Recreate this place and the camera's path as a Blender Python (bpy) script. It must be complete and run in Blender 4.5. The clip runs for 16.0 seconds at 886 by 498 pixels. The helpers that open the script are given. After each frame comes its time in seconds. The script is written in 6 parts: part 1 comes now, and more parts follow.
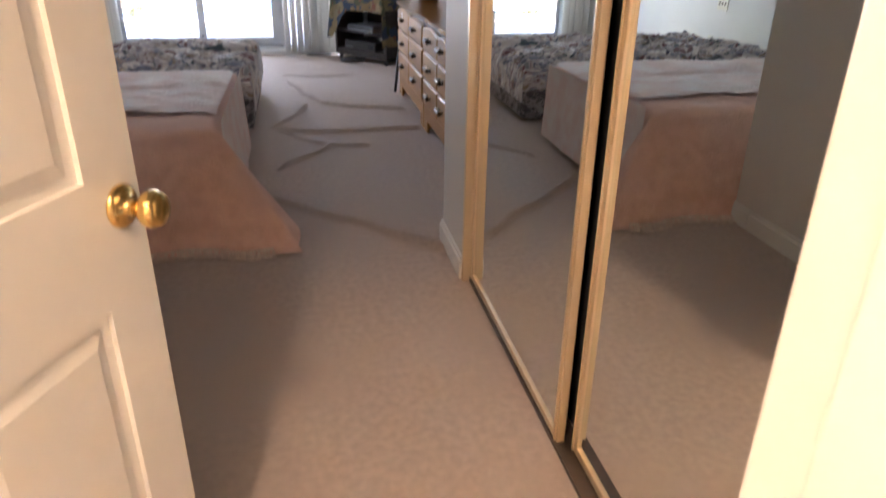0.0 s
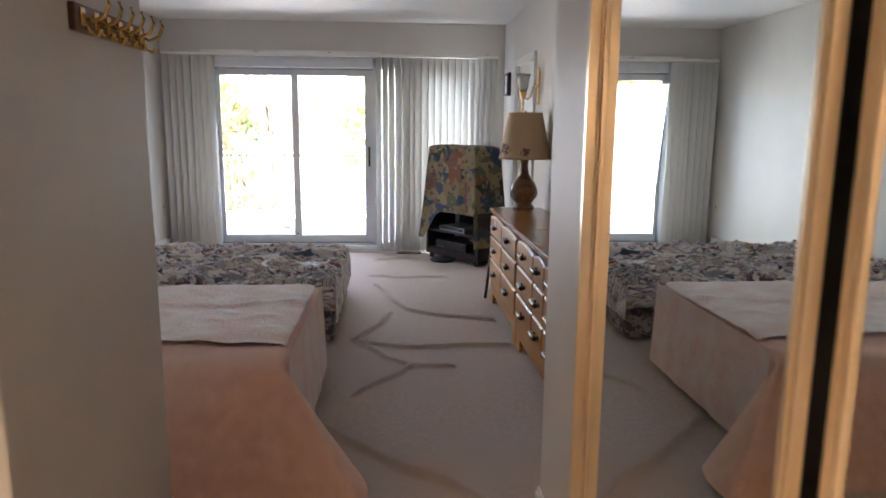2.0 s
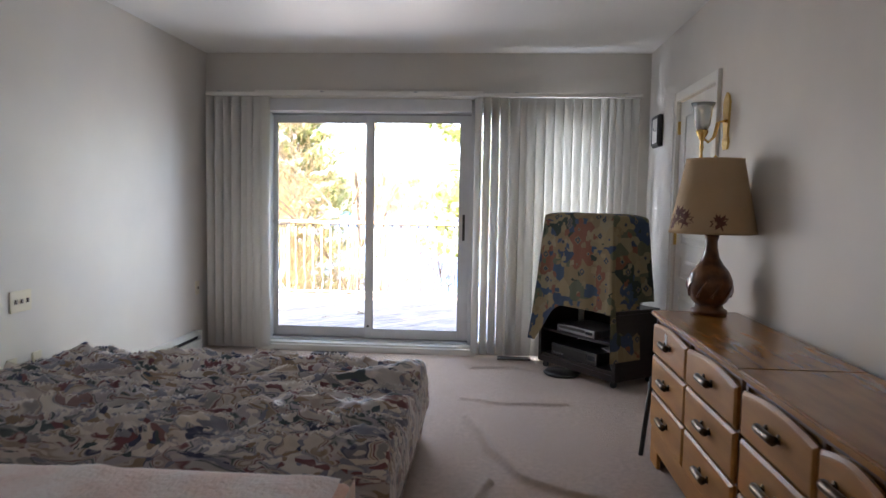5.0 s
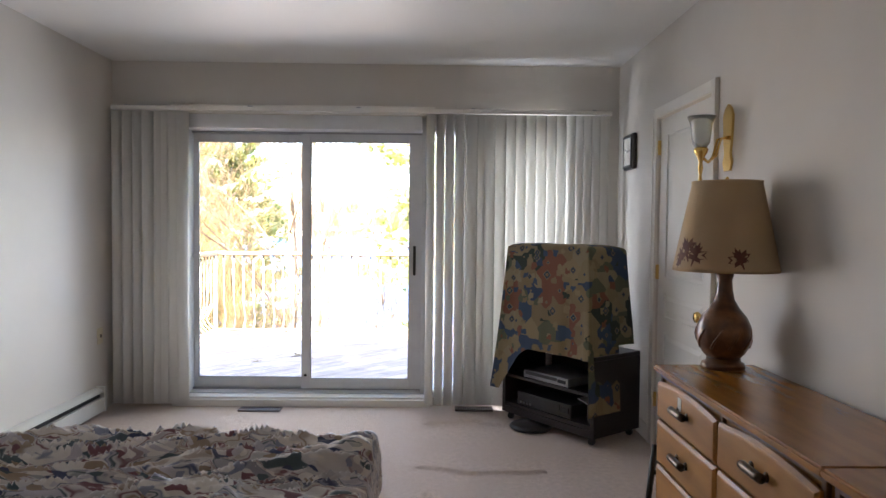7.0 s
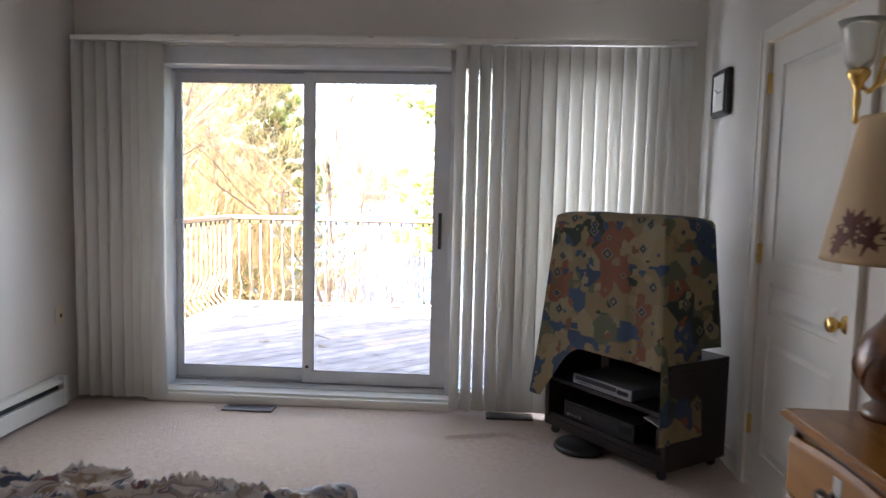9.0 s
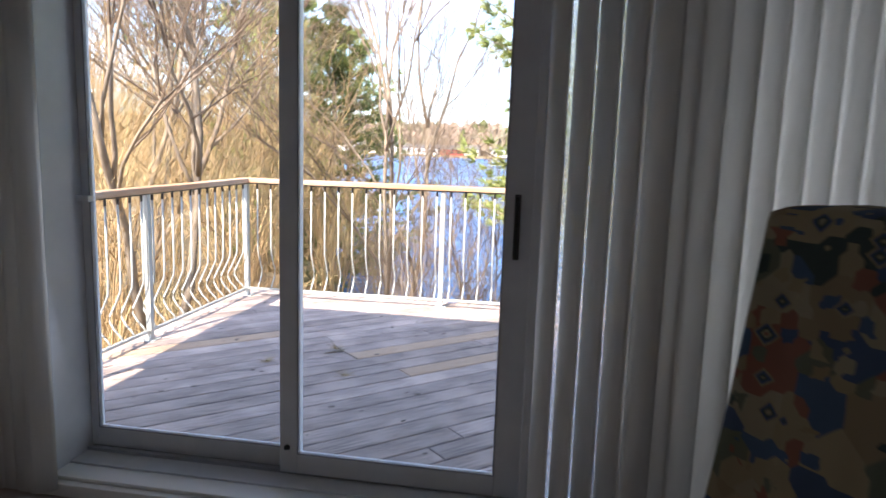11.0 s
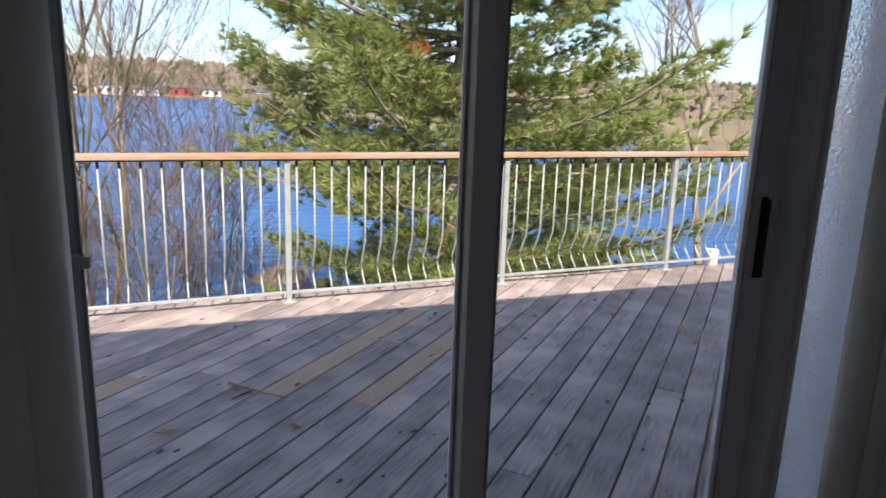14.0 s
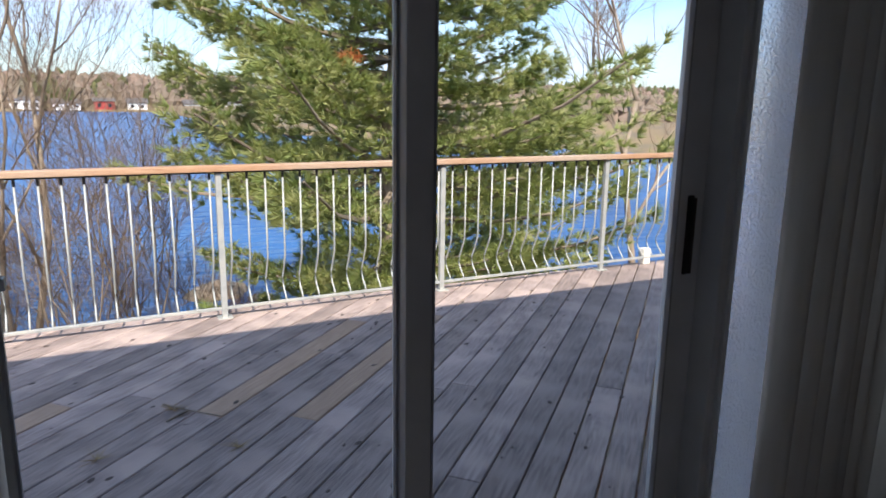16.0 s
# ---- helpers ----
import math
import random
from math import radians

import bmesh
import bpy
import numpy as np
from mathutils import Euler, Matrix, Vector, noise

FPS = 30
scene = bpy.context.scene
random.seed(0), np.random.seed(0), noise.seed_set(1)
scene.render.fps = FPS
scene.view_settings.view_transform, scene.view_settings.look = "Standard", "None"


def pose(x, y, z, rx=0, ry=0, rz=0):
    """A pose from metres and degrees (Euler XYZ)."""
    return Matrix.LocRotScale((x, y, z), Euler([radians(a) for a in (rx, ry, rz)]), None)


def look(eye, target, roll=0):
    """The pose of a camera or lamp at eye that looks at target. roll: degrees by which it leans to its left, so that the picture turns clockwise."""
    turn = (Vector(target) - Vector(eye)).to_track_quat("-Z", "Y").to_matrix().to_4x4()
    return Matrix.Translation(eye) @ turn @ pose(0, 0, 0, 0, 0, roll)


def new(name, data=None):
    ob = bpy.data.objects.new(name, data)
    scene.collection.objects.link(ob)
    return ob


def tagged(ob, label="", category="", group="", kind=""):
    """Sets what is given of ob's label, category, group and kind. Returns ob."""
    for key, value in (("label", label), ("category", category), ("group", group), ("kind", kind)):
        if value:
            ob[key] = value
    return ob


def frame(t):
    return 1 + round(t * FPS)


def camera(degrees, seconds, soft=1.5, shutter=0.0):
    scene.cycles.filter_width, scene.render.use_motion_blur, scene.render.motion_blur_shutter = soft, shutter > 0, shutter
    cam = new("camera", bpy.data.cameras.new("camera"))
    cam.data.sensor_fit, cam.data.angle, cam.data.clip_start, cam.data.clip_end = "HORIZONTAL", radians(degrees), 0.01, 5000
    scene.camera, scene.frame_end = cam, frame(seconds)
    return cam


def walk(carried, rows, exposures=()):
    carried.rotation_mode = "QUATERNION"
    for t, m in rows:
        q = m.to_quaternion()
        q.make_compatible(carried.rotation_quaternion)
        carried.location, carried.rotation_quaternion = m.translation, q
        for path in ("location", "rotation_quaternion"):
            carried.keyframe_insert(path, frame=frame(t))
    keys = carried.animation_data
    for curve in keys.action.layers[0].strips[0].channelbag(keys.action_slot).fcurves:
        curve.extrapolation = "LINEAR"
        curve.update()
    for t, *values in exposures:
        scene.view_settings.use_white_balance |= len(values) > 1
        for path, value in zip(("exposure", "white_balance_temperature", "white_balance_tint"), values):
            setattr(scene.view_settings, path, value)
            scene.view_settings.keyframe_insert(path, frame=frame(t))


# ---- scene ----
cam = camera(65.7, 16.0, shutter=0.4)
PATH = [
    (0, (1.935, -8.575, 1.311), (2.301, -6.795, 0.475), 0.8),
    (0.5, (1.91, -8.548, 1.374), (2.354, -6.688, 0.788), -0.1),
    (1, (1.937, -8.503, 1.426), (2.427, -6.613, 0.991), 1.5),
    (1.5, (1.986, -8.369, 1.443), (2.279, -6.431, 1.048), 1.9),
    (2, (1.99, -8.046, 1.442), (2.126, -6.082, 1.092), 0.5),
    (2.5, (1.998, -7.714, 1.427), (2.107, -5.736, 1.154), -0.7),
    (3, (2.088, -7.329, 1.406), (2.004, -5.338, 1.236), 1.5),
    (3.5, (2.094, -7.03, 1.398), (2.028, -5.04, 1.206), 3.5),
    (4, (2.074, -6.69, 1.388), (1.988, -4.697, 1.234), 0.1),
    (4.5, (2.032, -6.307, 1.361), (1.871, -4.319, 1.223), 1.4),
    (5, (1.94, -5.993, 1.332), (1.796, -4.003, 1.191), 1.0),
    (5.2, (1.902, -5.854, 1.338), (1.847, -3.857, 1.253), 0.1),
    (7.3, (1.784, -5.275, 1.363), (1.832, -3.277, 1.298), 0.1),
    (7.5, (1.761, -5.256, 1.358), (1.838, -3.26, 1.268), -1.1),
    (8, (1.864, -5.036, 1.348), (1.816, -3.041, 1.226), 0.9),
    (8.2, (1.928, -4.917, 1.318), (1.894, -2.921, 1.2), 2.5),
    (10.3, (1.951, -2.971, 1.407), (1.696, -1.007, 1.126), -1.9),
    (10.5, (1.915, -2.791, 1.401), (1.645, -0.83, 1.115), -1.0),
    (11, (1.824, -2.328, 1.374), (1.496, -0.378, 1.072), 1.9),
    (11.5, (1.652, -1.873, 1.367), (1.134, 0.021, 0.987), 0.1),
    (12, (1.41, -1.601, 1.361), (1.009, 0.304, 0.902), 2.1),
    (12.5, (0.987, -1.419, 1.367), (0.832, 0.491, 0.795), 3.3),
    (13, (0.665, -1.294, 1.377), (0.828, 0.62, 0.819), -0.3),
    (13.5, (0.294, -1.326, 1.42), (0.871, 0.533, 0.96), 1.6),
    (14, (0.182, -1.369, 1.461), (0.888, 0.449, 1.016), 1.9),
    (14.5, (0.176, -1.373, 1.462), (1.0, 0.403, 1.056), 2.1),
    (15, (0.174, -1.374, 1.446), (0.998, 0.407, 1.057), 2.0),
    (15.5, (0.172, -1.353, 1.451), (1.004, 0.424, 1.068), 2.9),
    (16, (0.192, -1.365, 1.457), (1.06, 0.387, 1.039), 0.9),
]
EXPOSURES = [(0, 4.75, 5550, 15), (1.5, 4.65, 5700, 14), (3.5, 4.15, 5750, 15), (5.2, 4.02, 5850, 15), (8.2, 4.1, 6000, 16), (10.3, 2.8, 5650, 17), (11, 2.2, 5650, 17), (12, 1.25, 5650, 17), (13, 1.1, 5750, 16), (14, 1.03, 5500, 16), (16, 1.0, 5450, 16)]
walk(cam, [(t, look(eye, target, roll)) for t, eye, target, roll in PATH], EXPOSURES)

# ---- light ----
SUN_AZ, SUN_EL = math.radians(-16.0), math.radians(45.0)
world = bpy.data.worlds.new("sky")
scene.world = world
world.use_nodes = True
wn = world.node_tree
wn.nodes.clear()
w_out = wn.nodes.new("ShaderNodeOutputWorld")
w_bg = wn.nodes.new("ShaderNodeBackground")
w_sky = wn.nodes.new("ShaderNodeTexSky")
w_sky.sky_type = "NISHITA"
w_sky.sun_disc = False
w_sky.sun_elevation = SUN_EL
w_sky.sun_rotation = math.radians(196.0)
w_tc = wn.nodes.new("ShaderNodeTexCoord")
w_map = wn.nodes.new("ShaderNodeMapping")
w_map.inputs["Scale"].default_value = (2.2, 2.2, 7.0)
w_noise = wn.nodes.new("ShaderNodeTexNoise")
w_noise.inputs["Scale"].default_value = 1.6
w_noise.inputs["Detail"].default_value = 7
w_ramp = wn.nodes.new("ShaderNodeValToRGB")
w_ramp.color_ramp.elements[0].position = 0.47
w_ramp.color_ramp.elements[1].position = 0.70
w_mix = wn.nodes.new("ShaderNodeMixRGB")
w_mix.inputs["Color2"].default_value = (5.6, 5.9, 6.4, 1)
wn.links.new(w_tc.outputs["Generated"], w_map.inputs["Vector"])
wn.links.new(w_map.outputs["Vector"], w_noise.inputs["Vector"])
wn.links.new(w_noise.outputs["Fac"], w_ramp.inputs["Fac"])
wn.links.new(w_ramp.outputs["Color"], w_mix.inputs["Fac"])
wn.links.new(w_sky.outputs["Color"], w_mix.inputs["Color1"])
wn.links.new(w_mix.outputs["Color"], w_bg.inputs["Color"])
wn.links.new(w_bg.outputs["Background"], w_out.inputs["Surface"])
w_bg.inputs["Strength"].default_value = 0.11

sun_data = bpy.data.lights.new("sun", "SUN")
sun_data.energy, sun_data.angle, sun_data.color = 4.6, math.radians(0.53), (1.0, 0.79, 0.55)
sun = new("sun", sun_data)
sun_way = Vector((math.sin(-SUN_AZ) * math.cos(SUN_EL), math.cos(SUN_AZ) * math.cos(SUN_EL), -math.sin(SUN_EL)))
sun.matrix_world = sun_way.to_track_quat("-Z", "Y").to_matrix().to_4x4()

hall_data = bpy.data.lights.new("hall_bulb", "POINT")
hall_data.energy, hall_data.color, hall_data.shadow_soft_size = 4.6, (1.0, 0.63, 0.35), 0.09
hall_bulb = new("hall_bulb", hall_data)
hall_bulb.location = (1.42, -8.95, 2.40)
side_data = bpy.data.lights.new("window_sky", "AREA")
side_data.shape, side_data.size, side_data.size_y, side_data.energy, side_data.color = "RECTANGLE", 0.46, 1.9, 1.7, (0.93, 0.97, 1.0)
side_sky = new("window_sky", side_data)
side_sky.matrix_world = pose(2.54, -0.075, 1.09, 90, 0, 180)

door_data = bpy.data.lights.new("door_sky", "AREA")
door_data.shape, door_data.size, door_data.size_y, door_data.energy, door_data.color = "RECTANGLE", 1.6, 1.5, 1.5, (0.93, 0.97, 1.0)
door_data.spread = math.radians(150)
door_sky = new("door_sky", door_data)
door_sky.matrix_world = look((0.85, -0.10, 1.2), (0.85, -2.1, 0.85))

# ---- materials ----
def material(name, base, rough=0.6, metal=0.0, second=None, scale=8.0, mix=(0.35, 0.7), bump=0.0, bump_scale=60.0, coat=0.0,
             stretch=(1, 1, 1), detail=5, spec=0.5, obj_vary=0.0, third=None, third_scale=0.7):
    m = bpy.data.materials.new(name)
    m.use_nodes = True
    t = m.node_tree
    b = t.nodes["Principled BSDF"]
    b.inputs["Roughness"].default_value, b.inputs["Metallic"].default_value = rough, metal
    b.inputs["Coat Weight"].default_value = coat
    b.inputs["Coat Roughness"].default_value = 0.15
    b.inputs["Specular IOR Level"].default_value = spec
    tc = t.nodes.new("ShaderNodeTexCoord")
    mp = t.nodes.new("ShaderNodeMapping")
    mp.inputs["Scale"].default_value = stretch
    t.links.new(tc.outputs["Object"], mp.inputs["Vector"])
    n = t.nodes.new("ShaderNodeTexNoise")
    n.inputs["Scale"].default_value, n.inputs["Detail"].default_value = scale, detail
    t.links.new(mp.outputs["Vector"], n.inputs["Vector"])
    ramp = t.nodes.new("ShaderNodeValToRGB")
    ramp.color_ramp.elements[0].position, ramp.color_ramp.elements[1].position = mix
    second = second or tuple(c * 0.9 for c in base)
    ramp.color_ramp.elements[0].color, ramp.color_ramp.elements[1].color = (*second, 1), (*base, 1)
    t.links.new(n.outputs["Fac"], ramp.inputs["Fac"])
    colour = ramp.outputs["Color"]
    if third:
        n3 = t.nodes.new("ShaderNodeTexNoise")
        n3.inputs["Scale"].default_value, n3.inputs["Detail"].default_value = third_scale, 3
        t.links.new(tc.outputs["Object"], n3.inputs["Vector"])
        r3 = t.nodes.new("ShaderNodeValToRGB")
        r3.color_ramp.elements[0].position, r3.color_ramp.elements[1].position = 0.45, 0.65
        t.links.new(n3.outputs["Fac"], r3.inputs["Fac"])
        mx = t.nodes.new("ShaderNodeMixRGB")
        mx.inputs["Color2"].default_value = (*third, 1)
        t.links.new(r3.outputs["Color"], mx.inputs["Fac"])
        t.links.new(colour, mx.inputs["Color1"])
        colour = mx.outputs["Color"]
    if obj_vary:
        info = t.nodes.new("ShaderNodeObjectInfo")
        hsv = t.nodes.new("ShaderNodeHueSaturation")
        mr = t.nodes.new("ShaderNodeMapRange")
        mr.inputs["To Min"].default_value, mr.inputs["To Max"].default_value = 1 - obj_vary, 1 + obj_vary
        t.links.new(info.outputs["Random"], mr.inputs["Value"])
        t.links.new(mr.outputs["Result"], hsv.inputs["Value"])
        t.links.new(colour, hsv.inputs["Color"])
        colour = hsv.outputs["Color"]
    t.links.new(colour, b.inputs["Base Color"])
    if bump:
        n2 = t.nodes.new("ShaderNodeTexNoise")
        n2.inputs["Scale"].default_value, n2.inputs["Detail"].default_value = bump_scale, 4
        t.links.new(mp.outputs["Vector"], n2.inputs["Vector"])
        bp = t.nodes.new("ShaderNodeBump")
        bp.inputs["Strength"].default_value, bp.inputs["Distance"].default_value = bump, 0.01
        t.links.new(n2.outputs["Fac"], bp.inputs["Height"])
        t.links.new(bp.outputs["Normal"], b.inputs["Normal"])
    return m


def cells(name, colours, scale, rough=0.9, stretch=(1, 1, 1), warp=0.25, bump=0.2, angular=False, soft=False, turn=0.0, sheen=0.0):
    """A printed fabric: voronoi patches in the given colours, bent by noise."""
    m = bpy.data.materials.new(name)
    m.use_nodes = True
    t = m.node_tree
    b = t.nodes["Principled BSDF"]
    b.inputs["Roughness"].default_value = rough
    b.inputs["Sheen Weight"].default_value, b.inputs["Sheen Roughness"].default_value = sheen, 0.4
    tc = t.nodes.new("ShaderNodeTexCoord")
    mp = t.nodes.new("ShaderNodeMapping")
    mp.inputs["Scale"].default_value = stretch
    mp.inputs["Rotation"].default_value = (0, 0, math.radians(turn))
    t.links.new(tc.outputs["Object"], mp.inputs["Vector"])
    n = t.nodes.new("ShaderNodeTexNoise")
    n.inputs["Scale"].default_value = scale * 0.6
    t.links.new(mp.outputs["Vector"], n.inputs["Vector"])
    mx = t.nodes.new("ShaderNodeMixRGB")
    mx.blend_type, mx.inputs["Fac"].default_value = "LINEAR_LIGHT", warp * 0.2
    t.links.new(mp.outputs["Vector"], mx.inputs["Color1"])
    t.links.new(n.outputs["Color"], mx.inputs["Color2"])
    v = t.nodes.new("ShaderNodeTexVoronoi")
    v.inputs["Scale"].default_value = scale
    if angular:
        v.distance = "MANHATTAN"
    if soft:
        v.feature, v.inputs["Smoothness"].default_value = "SMOOTH_F1", 0.5
    t.links.new(mx.outputs["Color"], v.inputs["Vector"])
    sep = t.nodes.new("ShaderNodeSeparateColor")
    t.links.new(v.outputs["Color"], sep.inputs["Color"])
    ramp = t.nodes.new("ShaderNodeValToRGB")
    ramp.color_ramp.interpolation = "EASE" if soft else "CONSTANT"
    while len(ramp.color_ramp.elements) < len(colours):
        ramp.color_ramp.elements.new(0.5)
    for n_c, c in enumerate(colours):
        ramp.color_ramp.elements[n_c].position = n_c / len(colours)
        ramp.color_ramp.elements[n_c].color = (*c, 1)
    t.links.new(sep.outputs["Red"], ramp.inputs["Fac"])
    colour = ramp.outputs["Color"]
    # smaller motifs inside the patches
    v2 = t.nodes.new("ShaderNodeTexVoronoi")
    v2.inputs["Scale"].default_value = scale * 2.7
    v2.distance = "CHEBYCHEV" if angular else "EUCLIDEAN"
    t.links.new(mx.outputs["Color"], v2.inputs["Vector"])
    sep2 = t.nodes.new("ShaderNodeSeparateColor")
    t.links.new(v2.outputs["Color"], sep2.inputs["Color"])
    gt = t.nodes.new("ShaderNodeMath")
    gt.operation, gt.inputs[1].default_value = "GREATER_THAN", 0.86 if angular else 0.68
    t.links.new(sep2.outputs["Green"], gt.inputs[0])
    ramp2 = t.nodes.new("ShaderNodeValToRGB")
    ramp2.color_ramp.interpolation = "CONSTANT"
    while len(ramp2.color_ramp.elements) < len(colours):
        ramp2.color_ramp.elements.new(0.5)
    for n_c, c in enumerate(colours[::-1]):
        ramp2.color_ramp.elements[n_c].position = n_c / len(colours)
        ramp2.color_ramp.elements[n_c].color = (*c, 1)
    t.links.new(sep2.outputs["Red"], ramp2.inputs["Fac"])
    mm = t.nodes.new("ShaderNodeMixRGB")
    t.links.new(gt.outputs[0], mm.inputs["Fac"])
    t.links.new(colour, mm.inputs["Color1"])
    t.links.new(ramp2.outputs["Color"], mm.inputs["Color2"])
    shown = mm.outputs["Color"]
    if angular:
        bands = t.nodes.new("ShaderNodeValToRGB")
        bands.color_ramp.interpolation = "CONSTANT"
        stops = ((0.0, colours[3]), (0.07, colours[5]), (0.13, colours[4]), (0.20, colours[1]), (0.27, colours[0]))
        while len(bands.color_ramp.elements) < len(stops):
            bands.color_ramp.elements.new(0.9)
        for n_c, (at, c) in enumerate(stops):
            bands.color_ramp.elements[n_c].position, bands.color_ramp.elements[n_c].color = at, (*c, 1)
        t.links.new(v.outputs["Distance"], bands.inputs["Fac"])
        near, some, both = t.nodes.new("ShaderNodeMath"), t.nodes.new("ShaderNodeMath"), t.nodes.new("ShaderNodeMath")
        near.operation, near.inputs[1].default_value = "LESS_THAN", 0.34
        some.operation, some.inputs[1].default_value = "GREATER_THAN", 0.45
        both.operation = "MULTIPLY"
        t.links.new(v.outputs["Distance"], near.inputs[0])
        t.links.new(sep.outputs["Green"], some.inputs[0])
        t.links.new(near.outputs[0], both.inputs[0])
        t.links.new(some.outputs[0], both.inputs[1])
        m3 = t.nodes.new("ShaderNodeMixRGB")
        t.links.new(both.outputs[0], m3.inputs["Fac"])
        t.links.new(shown, m3.inputs["Color1"])
        t.links.new(bands.outputs["Color"], m3.inputs["Color2"])
        shown = m3.outputs["Color"]
    t.links.new(shown, b.inputs["Base Color"])
    n2 = t.nodes.new("ShaderNodeTexNoise")
    n2.inputs["Scale"].default_value = 180
    t.links.new(tc.outputs["Object"], n2.inputs["Vector"])
    bp = t.nodes.new("ShaderNodeBump")
    bp.inputs["Strength"].default_value, bp.inputs["Distance"].default_value = bump, 0.004
    t.links.new(n2.outputs["Fac"], bp.inputs["Height"])
    t.links.new(bp.outputs["Normal"], b.inputs["Normal"])
    return m


def pane(name, tint=(0.95, 0.97, 0.96)):
    """Clear thin glass: passes light, mirrors by angle."""
    m = bpy.data.materials.new(name)
    m.use_nodes = True
    t = m.node_tree
    t.nodes.clear()
    o = t.nodes.new("ShaderNodeOutputMaterial")
    mix = t.nodes.new("ShaderNodeMixShader")
    tr, gl = t.nodes.new("ShaderNodeBsdfTransparent"), t.nodes.new("ShaderNodeBsdfGlossy")
    tr.inputs["Color"].default_value = (*tint, 1)
    gl.inputs["Roughness"].default_value = 0.0
    fr = t.nodes.new("ShaderNodeFresnel")
    fr.inputs["IOR"].default_value = 1.25
    t.links.new(fr.outputs["Fac"], mix.inputs["Fac"])
    t.links.new(tr.outputs["BSDF"], mix.inputs[1])
    t.links.new(gl.outputs["BSDF"], mix.inputs[2])
    t.links.new(mix.outputs["Shader"], o.inputs["Surface"])
    return m


M_WALL = material("wall_paint", (0.69, 0.655, 0.60), 0.5, second=(0.655, 0.62, 0.565), scale=3, bump=0.12, bump_scale=220, third=(0.665, 0.63, 0.575))
M_CEIL = material("ceiling_paint", (0.86, 0.845, 0.81), 0.36, second=(0.84, 0.825, 0.79), scale=2, bump=0.05, bump_scale=150)
M_TRIM = material("white_trim", (0.82, 0.80, 0.75), 0.35, second=(0.78, 0.76, 0.70), scale=5, bump=0.03, bump_scale=40)
M_CARPET = material("carpet", (0.67, 0.545, 0.455), 0.95, second=(0.55, 0.44, 0.365), scale=35, bump=0.9, bump_scale=320, spec=0.1, third=(0.59, 0.475, 0.395), third_scale=1.6)
M_VINYL = material("vinyl_frame", (0.74, 0.75, 0.76), 0.35, second=(0.68, 0.69, 0.70), scale=9)
M_SASH = material("sash_grey", (0.42, 0.43, 0.45), 0.4, second=(0.36, 0.37, 0.39), scale=12)
# Near-black for recesses: painted shade in vent, heater slot and closet gap.
M_GAPSHADE = material("gap_shade_black", (0.02, 0.02, 0.022), 0.5, second=(0.015, 0.015, 0.015))
M_BLACK = material("black_plastic", (0.022, 0.02, 0.02), 0.35, second=(0.015, 0.014, 0.014), scale=20)
M_SLAT = material("blind_slat", (0.82, 0.80, 0.75), 0.55, second=(0.78, 0.76, 0.71), scale=14, bump=0.05, bump_scale=80, stretch=(6, 6, 0.3))
sl = M_SLAT.node_tree
s_tr, s_mx = sl.nodes.new("ShaderNodeBsdfTranslucent"), sl.nodes.new("ShaderNodeMixShader")
s_tr.inputs["Color"].default_value = (0.80, 0.79, 0.74, 1)
s_mx.inputs["Fac"].default_value = 0.26
sl.links.new(sl.nodes["Principled BSDF"].outputs["BSDF"], s_mx.inputs[1])
sl.links.new(s_tr.outputs["BSDF"], s_mx.inputs[2])
sl.links.new(s_mx.outputs["Shader"], sl.nodes["Material Output"].inputs["Surface"])
M_GOLD = material("brass", (0.83, 0.58, 0.20), 0.16, 1.0, second=(0.74, 0.50, 0.16), scale=6)
M_GOLDFRAME = material("gold_aluminium", (0.80, 0.66, 0.45), 0.32, 0.55, second=(0.72, 0.58, 0.38), scale=5, stretch=(4, 4, 0.4))
M_MIRROR = material("mirror_silver", (0.86, 0.89, 0.87), 0.0, 1.0, second=(0.86, 0.89, 0.87))
M_MAPLE = material("maple_wood", (0.47, 0.225, 0.05), 0.45, second=(0.33, 0.145, 0.027), scale=3.2, mix=(0.3, 0.75), bump=0.06, bump_scale=40, coat=0.06, stretch=(6, 1, 6), detail=8)
M_MAPLETOP = material("maple_top", (0.42, 0.185, 0.035), 0.25, second=(0.29, 0.12, 0.022), scale=3.0, mix=(0.3, 0.75), bump=0.03, bump_scale=40, coat=0.2, stretch=(7, 1, 6), detail=8)
M_DARKOAK = material("dark_stain", (0.16, 0.07, 0.025), 0.35, second=(0.10, 0.04, 0.015), scale=6, stretch=(5, 5, 1), coat=0.3)
M_PULL = material("antique_pull", (0.11, 0.075, 0.045), 0.3, 0.85, second=(0.06, 0.04, 0.025), scale=30)
M_BEDSPREAD = material("peach_bedspread", (0.84, 0.56, 0.43), 0.92, second=(0.73, 0.45, 0.335), scale=14, bump=0.5, bump_scale=75, spec=0.15, third=(0.76, 0.50, 0.40), third_scale=2.2)
M_LACE = material("white_lace", (0.84, 0.73, 0.67), 0.95, second=(0.80, 0.60, 0.53), scale=7, mix=(0.38, 0.6), bump=0.7, bump_scale=60, spec=0.1)
for cloth_mat, amount in ((M_CARPET, 0.25), (M_LACE, 0.5), (M_BEDSPREAD, 0.25)):
    cloth_mat.node_tree.nodes["Principled BSDF"].inputs["Sheen Weight"].default_value = amount
M_FRINGE = material("cotton_fringe", (0.80, 0.68, 0.56), 0.95, second=(0.66, 0.52, 0.42), scale=40)
